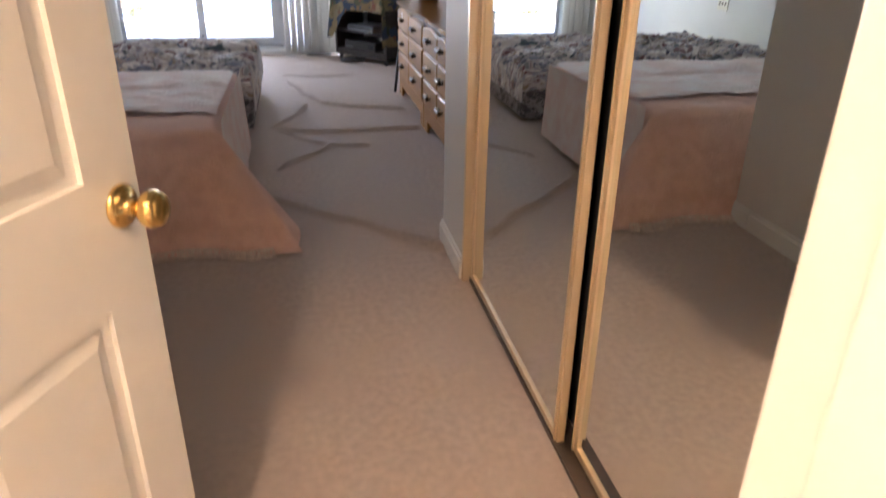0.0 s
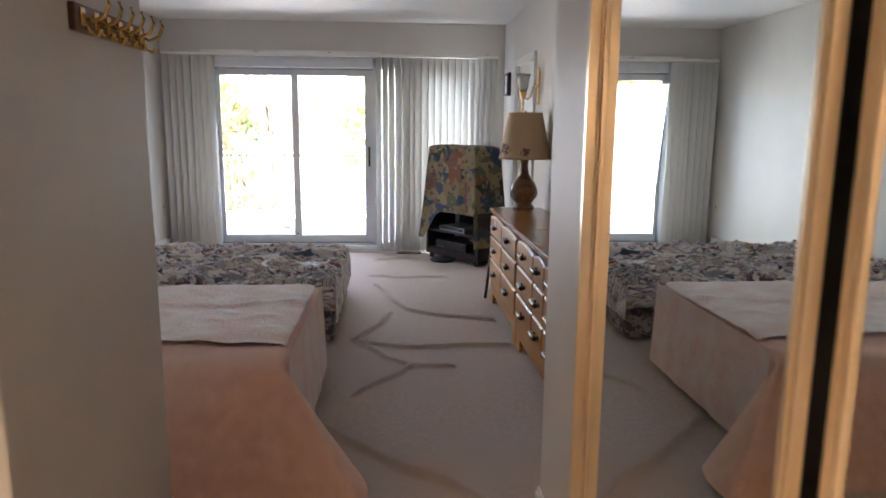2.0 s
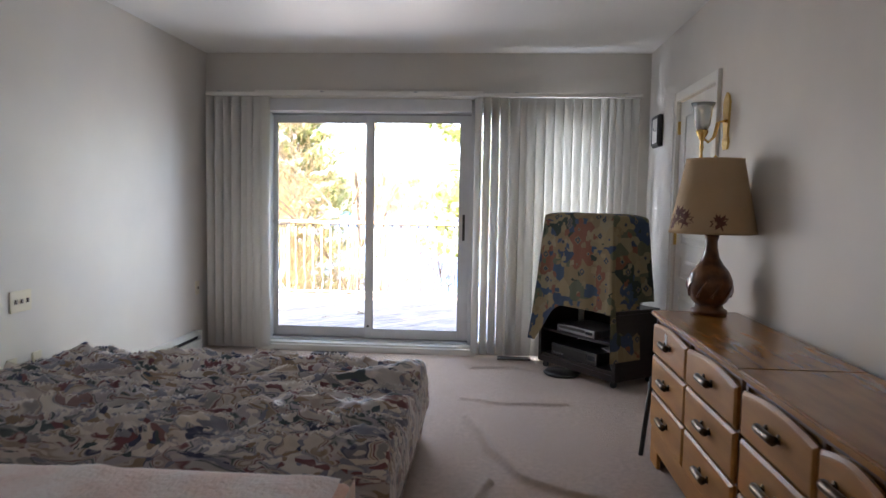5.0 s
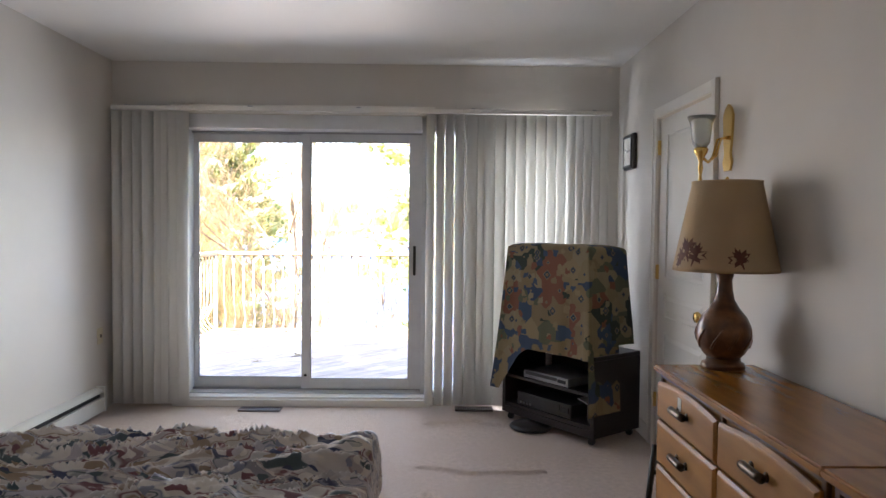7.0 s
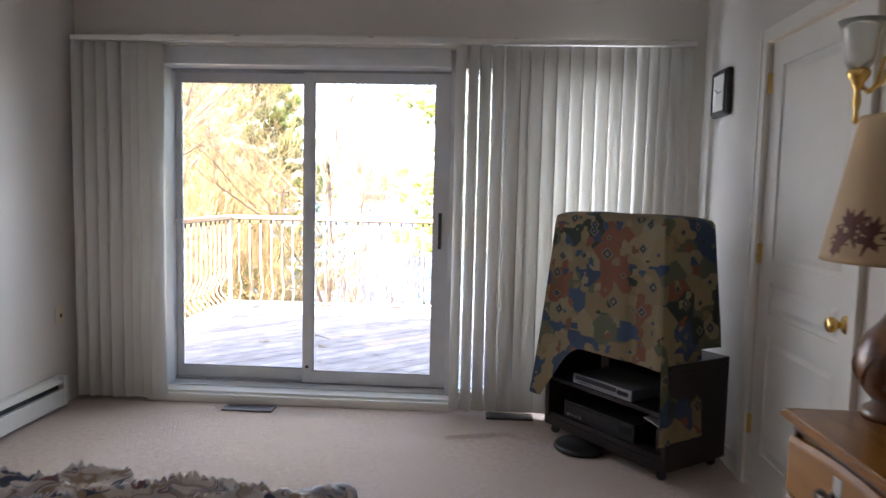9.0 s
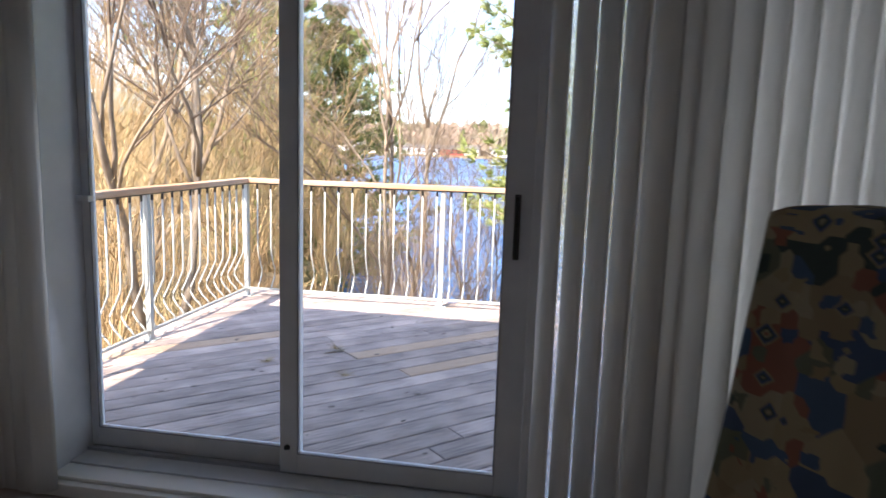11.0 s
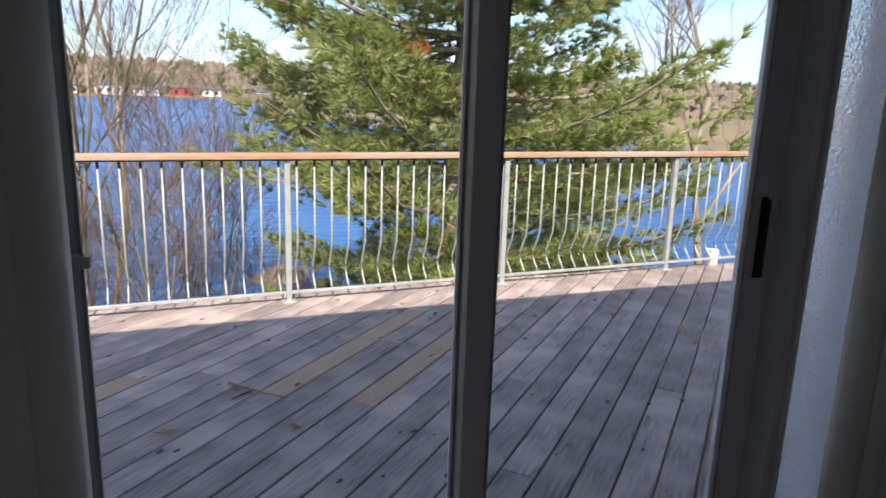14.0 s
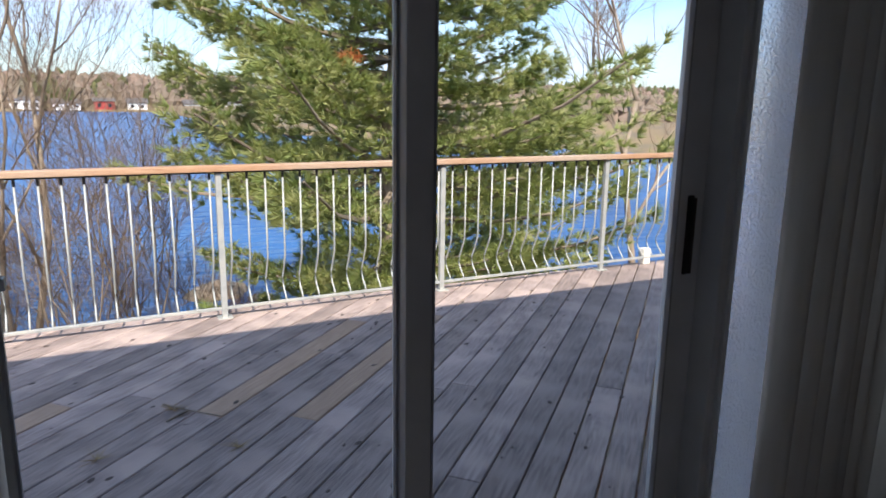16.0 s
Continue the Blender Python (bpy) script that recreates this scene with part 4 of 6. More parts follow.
def rumple(u, v):
    return 0.03 * max(0.0, wob(u * 1.1, v * 3.6, 1.0, 2.2)) + 0.075 * (1 - abs(wob(0.45 * u + 0.3 * v, v * 2.8 - 1.3 * u, 4.0, 2.5))) ** 5 + 0.034 * (1 - abs(wob(0.5 * u + 0.2 * v, 3.2 * v - 1.7 * u, 2.0, 4.2))) ** 6 + 0.016 * (1 - abs(wob(u * 0.7 - v, v * 2.4 + 0.8 * u, 7.0, 6.0))) ** 4 + 0.012 * wob(u, v, 9, 5.0)


def cover(p, q):
    a, b = B2[0] + p * (B2[2] - B2[0] + 0.24), B2[1] - 0.10 + q * (B2[3] - B2[1] + 0.32)
    cu, cv = min(a, B2[2] - 0.02), min(max(b, B2[1]), B2[3] - 0.01)
    eu, ev = a - cu, b - cv
    e = max(eu, abs(ev))
    if e < 1e-5:
        rim = min(B2[2] - 0.02 - a, B2[3] - 0.01 - b, b - B2[1])
        return Vector((a, b, B2[4] + rumple(a, b) - 0.05 * math.exp(-max(rim, 0) / 0.04)))
    n = Vector((eu, ev, 0)).normalized()
    s = cv if eu > abs(ev) else cu
    out = 0.016 + 0.014 * wob(s, e, 3, 8)
    return Vector((cu + n.x * out, cv + n.y * out, max(0.16, B2[4] - 0.05 - e * 0.95 + 0.02 * wob(s, 2, 8, 5))))


part("cover", sheet(cover, 190, 170), M_MATTRESS, bed2, "crumpled floral cover in white, navy and burgundy", smooth=True)

# ---- dressers ----
def drawer_front(dresser, u, v0, v1, z0, z1, arch, label=""):
    """A drawer front facing -u, with a moulded edge; the top edge swells when arched."""
    def outline(inset):
        a, b, c, d = v0 + inset, v1 - inset, z0 + inset, z1 - inset
        pts = [(a, c), (b, c)]
        n = 10
        for k in range(n + 1):
            s = k / n
            rise = arch * math.sin(math.pi * s)
            pts.append((b + (a - b) * s, d - arch + rise))
        return pts
    bm = bmesh.new()
    rings = []
    for inset, du in ((0.0, 0.0), (0.0, -0.010), (0.010, -0.018), (0.016, -0.019)):
        rings.append([bm.verts.new((u + du, v, z)) for v, z in outline(inset)])
    for a, b in zip(rings, rings[1:]):
        for k in range(len(a)):
            bm.faces.new((a[k], b[k], b[(k + 1) % len(a)], a[(k + 1) % len(a)]))
    bm.faces.new(rings[-1][::-1])
    d = part("drawer", bm, M_MAPLE, dresser, label)
    vm, zm = (v0 + v1) / 2, (z0 + z1) / 2 + 0.005
    hb = bmesh.new()
    tube(hb, [(u - 0.040, vm - 0.062, zm), (u - 0.043, vm - 0.045, zm), (u - 0.043, vm + 0.045, zm), (u - 0.040, vm + 0.062, zm)], 0.0145, 12)
    for s in (-1, 1):
        tube(hb, [(u - 0.017, vm + s * 0.046, zm), (u - 0.046, vm + s * 0.046, zm)], 0.0065, 8)
        b3 = lathe([(0.016, 0), (0.013, 0.004), (0.0, 0.006)], segs=12)
        b3.transform(pose(u - 0.019, vm + s * 0.046, zm, 0, -90, 0))
        tmp = bpy.data.meshes.new("rose")
        b3.to_mesh(tmp)
        b3.free()
        hb.from_mesh(tmp)
        bpy.data.meshes.remove(tmp)
    part("drawer_pull", hb, M_PULL, d, "dark metal bar pull", smooth=True)
    return d


def dresser(v_far, v_near, cols, label, chamfer=0.0):
    u0, u1, h = 2.78, UR - 0.02, 0.787
    d = thing("dresser", ((u0 + u1) / 2, (v_far + v_near) / 2, 0.0), label, "dresser", group="maple dressers along the wall")
    part("carcass", boxes((u0 + 0.02, v_near + 0.012, 0.09, u1, v_near + 0.034, h - 0.03), (u0 + 0.02, v_far - 0.034, 0.09, u1, v_far - 0.012, h - 0.03), (u0 + 0.026, v_near + 0.034, 0.09, u1, v_far - 0.034, h - 0.03), bevel=0.003), M_MAPLE, d, "maple carcass")
    part("face_frame", boxes(*[(u0 + 0.012, v - 0.011, 0.09, u0 + 0.027, v + 0.011, h - 0.03) for v in [v_far - 0.022, *cols, v_near + 0.022]], (u0 + 0.0122, v_near + 0.012, h - 0.05, u0 + 0.027, v_far - 0.012, h - 0.029), bevel=0.003), M_DARKOAK, d, "darker stained face frame")
    top = [(u0 - 0.012, v_near - 0.01 + chamfer), (u0 - 0.012 + chamfer, v_near - 0.01), (u1, v_near - 0.01), (u1, v_far + 0.01), (u0 - 0.012, v_far + 0.01)] if chamfer else [(u0 - 0.012, v_near + 0.0), (u1, v_near + 0.0), (u1, v_far + 0.01), (u0 - 0.012, v_far + 0.01)]
    bm = plate(top, h - 0.028, h)
    bmesh.ops.bevel(bm, geom=[e for e in bm.edges if abs(e.verts[0].co.z - e.verts[1].co.z) < 1e-4], offset=0.007, segments=3, affect="EDGES")
    part("top", bm, M_MAPLETOP, d, "polished maple top")
    # plinth with bracket feet
    pb = bmesh.new()
    box(pb, u0 + 0.006, v_near + 0.005, 0.085, u0 + 0.024, v_far - 0.005, 0.187, 0.003)
    for v, s in ((v_near + 0.005, 1), (v_far - 0.005, -1)):
        box(pb, u0 + 0.006, min(v, v + s * 0.14), 0.0, u0 + 0.024, max(v, v + s * 0.14), 0.085, 0.003)
        box(pb, u0 + 0.024, min(v, v + s * 0.02), 0.0, u1, max(v, v + s * 0.02), 0.09, 0.003)
    part("plinth", pb, M_MAPLE, d, "bracket-footed base")
    edges = [v_far - 0.012, *cols, v_near + 0.012]
    for a, b in zip(edges, edges[1:]):
        for z0, z1, arch in ((0.195, 0.372, 0.0), (0.382, 0.560, 0.0), (0.570, 0.742, 0.022)):
            drawer_front(d, u0 + 0.012, b + 0.009, a - 0.009, z0, z1, arch)
    return d


dresser(-2.41, -3.655, [-3.03], "honey maple dresser with bar-pull drawers under a lamp")
dresser(-3.667, -4.97, [-4.22, -4.52], "honey maple dresser with drawers and an upright mirror", chamfer=0.10)
bm = boxes((2.7715, -2.715, 0.665, 2.7728, -2.68, 0.715))
tagged(part("paper_tag", bm, M_TRIM, None, "small white paper tag stuck on a drawer"), "small white paper tag stuck on a drawer", "tag")

# mirror standing on the second dresser
mir = thing("dresser_mirror", (3.14, -4.45, 0.787), "maple-framed upright mirror standing on the dresser", "mirror")
mu, ma, mb, mz0, mz1 = 3.142, -3.97, -4.90, 0.787, 1.745
part("post", boxes((mu - 0.022, ma - 0.055, mz0, mu + 0.022, ma, mz1 + 0.075), bevel=0.006), M_DARKOAK, mir)
part("post", boxes((mu - 0.022, mb, mz0, mu + 0.022, mb + 0.055, mz1 + 0.075), bevel=0.006), M_DARKOAK, mir)
part("bottom_rail", boxes((mu - 0.02, mb + 0.055, mz0, mu + 0.02, ma - 0.055, mz0 + 0.07), bevel=0.005), M_MAPLE, mir)
part("crest", (lambda b: (b.transform(Matrix(((0, 0, 1, 0), (1, 0, 0, 0), (0, 1, 0, 0), (0, 0, 0, 1)))), b)[1])(plate([(mb + 0.055, mz1), (ma - 0.055, mz1), (ma - 0.055, mz1 + 0.055), ((ma * 3 + mb) / 4, mz1 + 0.12), ((ma + mb) / 2, mz1 + 0.15), ((ma + 3 * mb) / 4, mz1 + 0.12), (mb + 0.055, mz1 + 0.055)], mu - 0.018, mu + 0.018)), M_MAPLE, mir, "arched maple crest")
part("mirror_glass", boxes((mu - 0.006, mb + 0.05, mz0 + 0.065, mu + 0.004, ma - 0.05, mz1 + 0.005)), M_MIRROR, mir, "mirror glass")
for v in (ma - 0.20, mb + 0.20):
    hb = bmesh.new()
    tube(hb, [(mu - 0.05, v - 0.05, mz1 + 0.045), (mu - 0.05, v + 0.05, mz1 + 0.045)], 0.0105, 10)
    for s in (-1, 1):
        tube(hb, [(mu - 0.017, v + s * 0.045, mz1 + 0.045), (mu - 0.05, v + s * 0.045, mz1 + 0.045)], 0.0065, 8)
    part("ornament_pull", hb, M_PULL, mir, "dark metal bar ornament", smooth=True)

# table lamp
LU, LV, LZ = 3.035, -2.47, 0.787
lamp = thing("table_lamp", (LU, LV, LZ), "brown carved ceramic table lamp with a tan shade", "lamp")


def lamp_part(name, bm, mat, parent, label="", smooth=False):
    c = Vector((LU, LV, LZ))
    bm.transform(Matrix.Translation(c) @ Matrix.Diagonal((0.85, 0.85, 0.895, 1.0)) @ Matrix.Translation(-c))
    return part(name, bm, mat, parent, label, smooth=smooth)


lamp_part("foot", lathe([(0.0, 0), (0.100, 0), (0.104, 0.012), (0.100, 0.026), (0.082, 0.032), (0.078, 0.05), (0.0, 0.05)], (LU, LV, LZ), 36), M_DARKOAK, lamp, "turned wooden foot", smooth=True)
lamp_part("body", lathe([(0.0, 0.048), (0.075, 0.05), (0.100, 0.075), (0.122, 0.115), (0.130, 0.155), (0.126, 0.195), (0.105, 0.240), (0.070, 0.280), (0.046, 0.320), (0.036, 0.370), (0.033, 0.41), (0.040, 0.43), (0.040, 0.442), (0.0, 0.442)], (LU, LV, LZ), 40), M_CERAMIC, lamp, "carved glazed ceramic gourd body", smooth=True)
# carved leaves in low relief
for k in range(9):
    a = 2 * math.pi * k / 9
    lb = bmesh.new()
    tube(lb, [(LU + (0.129 + 0.002) * math.cos(a + t * 0.28 - 0.1) * (1 - 0.12 * t * t), LV + (0.129 + 0.002) * math.sin(a + t * 0.28 - 0.1) * (1 - 0.12 * t * t), LZ + 0.155 + 0.055 * t) for t in (-1, -0.5, 0, 0.5, 1)], 0.007, 6, 0.4)
    lamp_part("relief_leaf", lb, M_CERAMIC, lamp, smooth=True)
lamp_part("neck", lathe([(0.012, 0.44), (0.012, 0.50), (0.02, 0.50), (0.02, 0.55), (0.006, 0.555), (0.006, 0.87), (0.012, 0.875), (0.0, 0.89)], (LU, LV, LZ), 14), M_GOLD, lamp, "brass neck and finial", smooth=True)
sb = lathe([(0.243, 0.455), (0.2465, 0.452), (0.2435, 0.470), (0.1625, 0.850), (0.1635, 0.865), (0.157, 0.865), (0.158, 0.850), (0.238, 0.470), (0.243, 0.455)], (LU, LV, LZ), 48)
lamp_part("shade", sb, M_SHADE, lamp, "tan drum-cone shade with maple leaf prints", smooth=True)
LEAF = [(0, 1), (0.14, 0.62), (0.32, 0.78), (0.28, 0.42), (0.78, 0.56), (0.66, 0.26), (0.95, 0.10), (0.50, -0.12), (0.60, -0.38), (0.10, -0.30), (0.05, -0.75), (-0.05, -0.75), (-0.10, -0.30), (-0.60, -0.38), (-0.50, -0.12), (-0.95, 0.10), (-0.66, 0.26), (-0.78, 0.56), (-0.28, 0.42), (-0.32, 0.78), (-0.14, 0.62)]
for ang, zz, size, rot in ((-98, 0.512, 0.058, 0.4), (-148, 0.525, 0.066, -0.3), (-163, 0.545, 0.072, 0.5), (-172, 0.51, 0.052, 1.4), (20, 0.52, 0.05, 2.0)):
    lb = bmesh.new()
    vs = []
    for x, y in LEAF:
        xx, yy = size * (x * math.cos(rot) - y * math.sin(rot)), size * (x * math.sin(rot) + y * math.cos(rot))
        h = zz + yy
        r = 0.243 - (h - 0.455) * 0.2024 + 0.0035
        a = math.radians(ang) + xx / r
        vs.append(lb.verts.new((LU + r * math.cos(a), LV + r * math.sin(a), LZ + h)))
    c = lb.verts.new((LU + (0.243 - (zz - 0.455) * 0.2024 + 0.0038) * math.cos(math.radians(ang)), LV + (0.243 - (zz - 0.455) * 0.2024 + 0.0038) * math.sin(math.radians(ang)), LZ + zz))
    for k in range(len(vs)):
        lb.faces.new((c, vs[k], vs[(k + 1) % len(vs)]))
    lamp_part("leaf_print", lb, M_LEAFPRINT, lamp, "dark maple leaf print")

# wall sconce
SV, SZ = -2.05, 1.77
sconce = thing("wall_sconce", (UR, SV, SZ), "polished brass wall sconce with a clear tulip glass", "wall lamp")
bm = plate([(-0.030, -0.13), (0.030, -0.13), (0.048, -0.09), (0.030, -0.05), (0.040, 0.0), (0.048, 0.08), (0.052, 0.13), (0.03, 0.165), (0.0, 0.185), (-0.03, 0.165), (-0.052, 0.13), (-0.048, 0.08), (-0.040, 0.0), (-0.030, -0.05), (-0.048, -0.09)], 0.0, 0.012)
bm.transform(Matrix.Translation((UR, SV, SZ)) @ Matrix(((0, 0, -1, 0), (1, 0, 0, 0), (0, 1, 0, 0), (0, 0, 0, 1))))
bmesh.ops.recalc_face_normals(bm, faces=bm.faces[:])
part("back_plate", bm, M_GOLD, sconce, "shaped brass back plate")
bm = bmesh.new()
for s in (-1, 1):
    tube(bm, [(UR - 0.012, SV + s * 0.02, SZ + 0.03), (UR - 0.05, SV + s * 0.022, SZ + 0.02), (UR - 0.07, SV + s * 0.016, SZ - 0.06), (UR - 0.10, SV + s * 0.006, SZ - 0.09), (UR - 0.135, SV, SZ - 0.06)], 0.006, 8)
part("arm", bm, M_GOLD, sconce, smooth=True)
part("stem", lathe([(0.0, -0.19), (0.010, -0.18), (0.006, -0.15), (0.012, -0.12), (0.008, -0.09), (0.020, -0.06), (0.030, -0.045), (0.034, -0.03), (0.028, -0.02), (0.0, -0.02)], (UR - 0.135, SV, SZ), 20), M_GOLD, sconce, smooth=True)
part("tulip_glass", lathe([(0.028, -0.02), (0.040, 0.0), (0.046, 0.05), (0.050, 0.09), (0.066, 0.125), (0.063, 0.125), (0.047, 0.09), (0.043, 0.05), (0.037, 0.003), (0.0, -0.012)], (UR - 0.135, SV, SZ), 28), M_TULIP, sconce, "clear fluted glass shade", smooth=True)

# wall clock
ck = thing("wall_clock", (UR, -0.470, 1.90), "black square wall clock with a white face", "clock")
part("case", boxes((UR - 0.035, -0.585, 1.775, UR, -0.355, 2.025), bevel=0.015), M_BLACK, ck)
part("dial", boxes((UR - 0.038, -0.555, 1.805, UR - 0.0352, -0.385, 1.995)), M_TRIM, ck, "white dial")
part("bezel", boxes((UR - 0.042, -0.570, 1.79, UR - 0.034, -0.555, 2.01), (UR - 0.042, -0.385, 1.79, UR - 0.034, -0.370, 2.01), (UR - 0.042, -0.555, 1.79, UR - 0.034, -0.385, 1.805), (UR - 0.042, -0.555, 1.995, UR - 0.034, -0.385, 2.01)), M_BLACK, ck)
hb = bmesh.new()
tube(hb, [(UR - 0.041, -0.470, 1.90), (UR - 0.041, -0.420, 1.925)], 0.003, 4)
tube(hb, [(UR - 0.041, -0.470, 1.90), (UR - 0.041, -0.535, 1.905)], 0.0022, 4)
part("pointer", hb, M_BLACK, ck, "black pointers")

# ---- television stand, rotated into the corner ----
TM = pose(2.76, -0.637, 0.0, 0, 0, -53.7)


def tv(name, bm, mat, parent, label="", smooth=False):
    bm.transform(TM)
    return part(name, bm, mat, parent, label, smooth=smooth)


stand = thing("television_stand", (2.76, -0.637, 0), "dark wooden television stand on castors with an open shelf", "TV stand")
SW, SD, SH = 0.42, 0.225, 0.565
tv("top", boxes((-SW, -SD, SH - 0.028, SW, SD, SH), bevel=0.005), M_DARKWOOD, stand)
tv("side_panel", boxes((-SW, -SD, 0.055, -SW + 0.03, SD, SH - 0.028), bevel=0.003), M_DARKWOOD, stand)
tv("side_panel", boxes((SW - 0.03, -SD, 0.055, SW, SD, SH - 0.028), bevel=0.003), M_DARKWOOD, stand)
tv("shelf", boxes((-SW + 0.03, -SD + 0.01, 0.10, SW - 0.03, SD, 0.125)), M_DARKWOOD, stand)
tv("shelf", boxes((-SW + 0.03, -SD + 0.02, 0.305, SW - 0.03, SD, 0.325)), M_DARKWOOD, stand)
tv("base_rail", boxes((-SW + 0.03, -SD, 0.055, SW - 0.03, -SD + 0.02, 0.10)), M_DARKWOOD, stand)
tv("back_panel", boxes((-SW + 0.03, SD - 0.012, 0.125, SW - 0.03, SD - 0.004, SH - 0.028)), M_DARKWOOD, stand)
for a in (-SW + 0.05, SW - 0.05):
    for b in (-SD + 0.04, SD - 0.04):
        w = lathe([(0.0, -0.012), (0.022, -0.012), (0.026, 0), (0.022, 0.012), (0.0, 0.012)], segs=14)
        w.transform(pose(a, b, 0.026, 90, 0, 20))
        box(w, a - 0.012, b - 0.012, 0.04, a + 0.012, b + 0.012, 0.056)
        tv("castor", w, M_BLACK, stand, "black castor")


def deck_box(name, x0, x1, z0, h, mat, label, depth=0.34):
    d = thing(name, tuple(TM @ Vector(((x0 + x1) / 2, 0, z0))), label, "video player")
    tv("case", boxes((x0, -SD + 0.035, z0, x1, -SD + 0.035 + depth, z0 + h), bevel=0.004), mat, d)
    tv("front_panel", boxes((x0 + 0.02, -SD + 0.030, z0 + h * 0.45, x1 - 0.1, -SD + 0.0345, z0 + h * 0.85)), M_BLACK, d, "black tray front")
    tv("display", boxes((x1 - 0.09, -SD + 0.030, z0 + h * 0.35, x1 - 0.02, -SD + 0.0345, z0 + h * 0.75)), M_DARKGLASS, d)
    for k in range(4):
        tv("button", boxes((x0 + 0.03 + k * 0.03, -SD + 0.029, z0 + h * 0.15, x0 + 0.048 + k * 0.03, -SD + 0.0345, z0 + h * 0.3), bevel=0.001), M_SILVER, d)
    return d


deck_box("disc_player", -0.24, 0.17, 0.325, 0.055, M_SILVER, "silver disc player on the stand's upper shelf")
deck_box("video_recorder", -0.30, 0.20, 0.125, 0.09, M_BLACK, "black video recorder on the stand's lower shelf")
cup = thing("dark_jar", tuple(TM @ Vector((0.34, -0.10, 0.125))), "small dark jar on the stand's lower shelf", "jar")
tv("body", lathe([(0.0, 0), (0.045, 0), (0.052, 0.03), (0.05, 0.10), (0.045, 0.105), (0.0, 0.105)], (0.34, -0.12, 0.125), 20), M_BLACK, cup, smooth=True)
paper = thing("leaflet", tuple(TM @ Vector((0.33, -0.1, 0.24))), "white folded leaflet lying above the jar", "paper")
tv("sheet", (lambda b: (b.transform(pose(0.33, -0.12, 0.245, 0, 18, 10)), b)[1])(boxes((-0.09, -0.06, 0, 0.09, 0.06, 0.004))), M_TRIM, paper)
mat_ob = thing("round_black_cushion", (2.50, -0.68, 0.0), "flat round black cushion lying on the carpet", "cushion")
part("pad", lathe([(0.0, 0.0), (0.13, 0.0), (0.145, 0.015), (0.13, 0.03), (0.0, 0.032)], (2.50, -0.68, 0.0), 28), M_BLACK, mat_ob, smooth=True)

tele = thing("television", tuple(TM @ Vector((0.0, 0.0, SH))), "boxy television hidden under a patterned tapestry cloth", "television")
tv("cabinet", boxes((-0.36, -0.20, SH, 0.335, 0.115, 1.235), bevel=0.02), M_BLACK, tele)
cloth = thing("tapestry_cloth", tuple(TM @ Vector((0.0, 0.0, 1.23))), "tapestry cloth in olive, navy and rust over the television", "cloth")


def hem(cu, cv, eu, ev):
    if abs(ev) > abs(eu) and ev < 0:
        t = (cu + 0.375) / 0.725
        return 1.0 - 0.31 * math.sin(min(1.0, t / 0.38) * math.pi / 2)
    if eu > 0:
        return 1.03 if cv < 0.03 else 0.62
    return 0.95


tv("cloth", drape(-0.375, -0.215, 0.35, 0.13, 1.255, (1.0, 1.02, 1.06, 0.5), 0.07, 0.008, 0.022, seed=4.0, hem=hem, folds=0.022, corner=0.04), M_TAPESTRY, cloth, smooth=True)

# dark leg of a folding stand beside the dresser
fold = thing("folding_stand", (2.83, -2.33, 0.0), "black metal folding stand leaning beside the dresser", "stand")
for dx in (0.0, 0.28):
    bm = bmesh.new()
    tube(bm, [(2.75 + dx, -2.36, 0.0), (2.80 + dx, -2.34, 0.42)], 0.013, 8)
    part("leg", bm, M_BLACK, fold, smooth=True)
bm = bmesh.new()
tube(bm, [(2.79, -2.345, 0.3), (3.07, -2.345, 0.3)], 0.010, 8)
part("crossbar", bm, M_BLACK, fold, smooth=True)

# ---- deck ----
DZ, DX0, DX1, DY0, DY1 = -0.015, -1.0, 5.75, 0.165, 3.56
deck = thing("deck", (2.0, 1.8, DZ), "weathered grey wooden deck with diagonal boards", "deck")
part("frame", boxes((DX0 + 0.02, DY0, DZ - 0.24, DX1 - 0.02, DY0 + 0.04, DZ - 0.032), (DX0 + 0.02, DY1 - 0.06, DZ - 0.24, DX1 - 0.02, DY1 - 0.02, DZ - 0.032), (DX0 + 0.02, DY0 + 0.04, DZ - 0.24, DX0 + 0.06, DY1 - 0.06, DZ - 0.032), (DX1 - 0.06, DY0 + 0.04, DZ - 0.24, DX1 - 0.02, DY1 - 0.06, DZ - 0.032),
                    *[(x, DY0 + 0.04, DZ - 0.2, x + 0.04, DY1 - 0.06, DZ - 0.032) for x in (-0.4, 0.2, 0.8, 1.4, 2.0, 2.6, 3.2, 3.8, 4.4, 5.0)]), M_NEWDECK, deck)
for x in (-0.8, 2.4, 5.5):
    part("support_post", boxes((x - 0.07, DY1 - 0.25, -3.6, x + 0.07, DY1 - 0.11, DZ - 0.24)), M_NEWDECK, deck)


def clip_poly(poly, axis, limit, keep_less):
    out = []
    for (a, b) in zip(poly, poly[1:] + poly[:1]):
        ia, ib = (a[axis] <= limit) == keep_less, (b[axis] <= limit) == keep_less
        if ia:
            out.append(a)
        if ia != ib:
            t = (limit - a[axis]) / (b[axis] - a[axis])
            out.append((a[0] + t * (b[0] - a[0]), a[1] + t * (b[1] - a[1])))
    return out


BA = math.radians(44.0)
BD, BN = (math.cos(BA), math.sin(BA)), (-math.sin(BA), math.cos(BA))
PITCH, BW = 0.146, 0.137


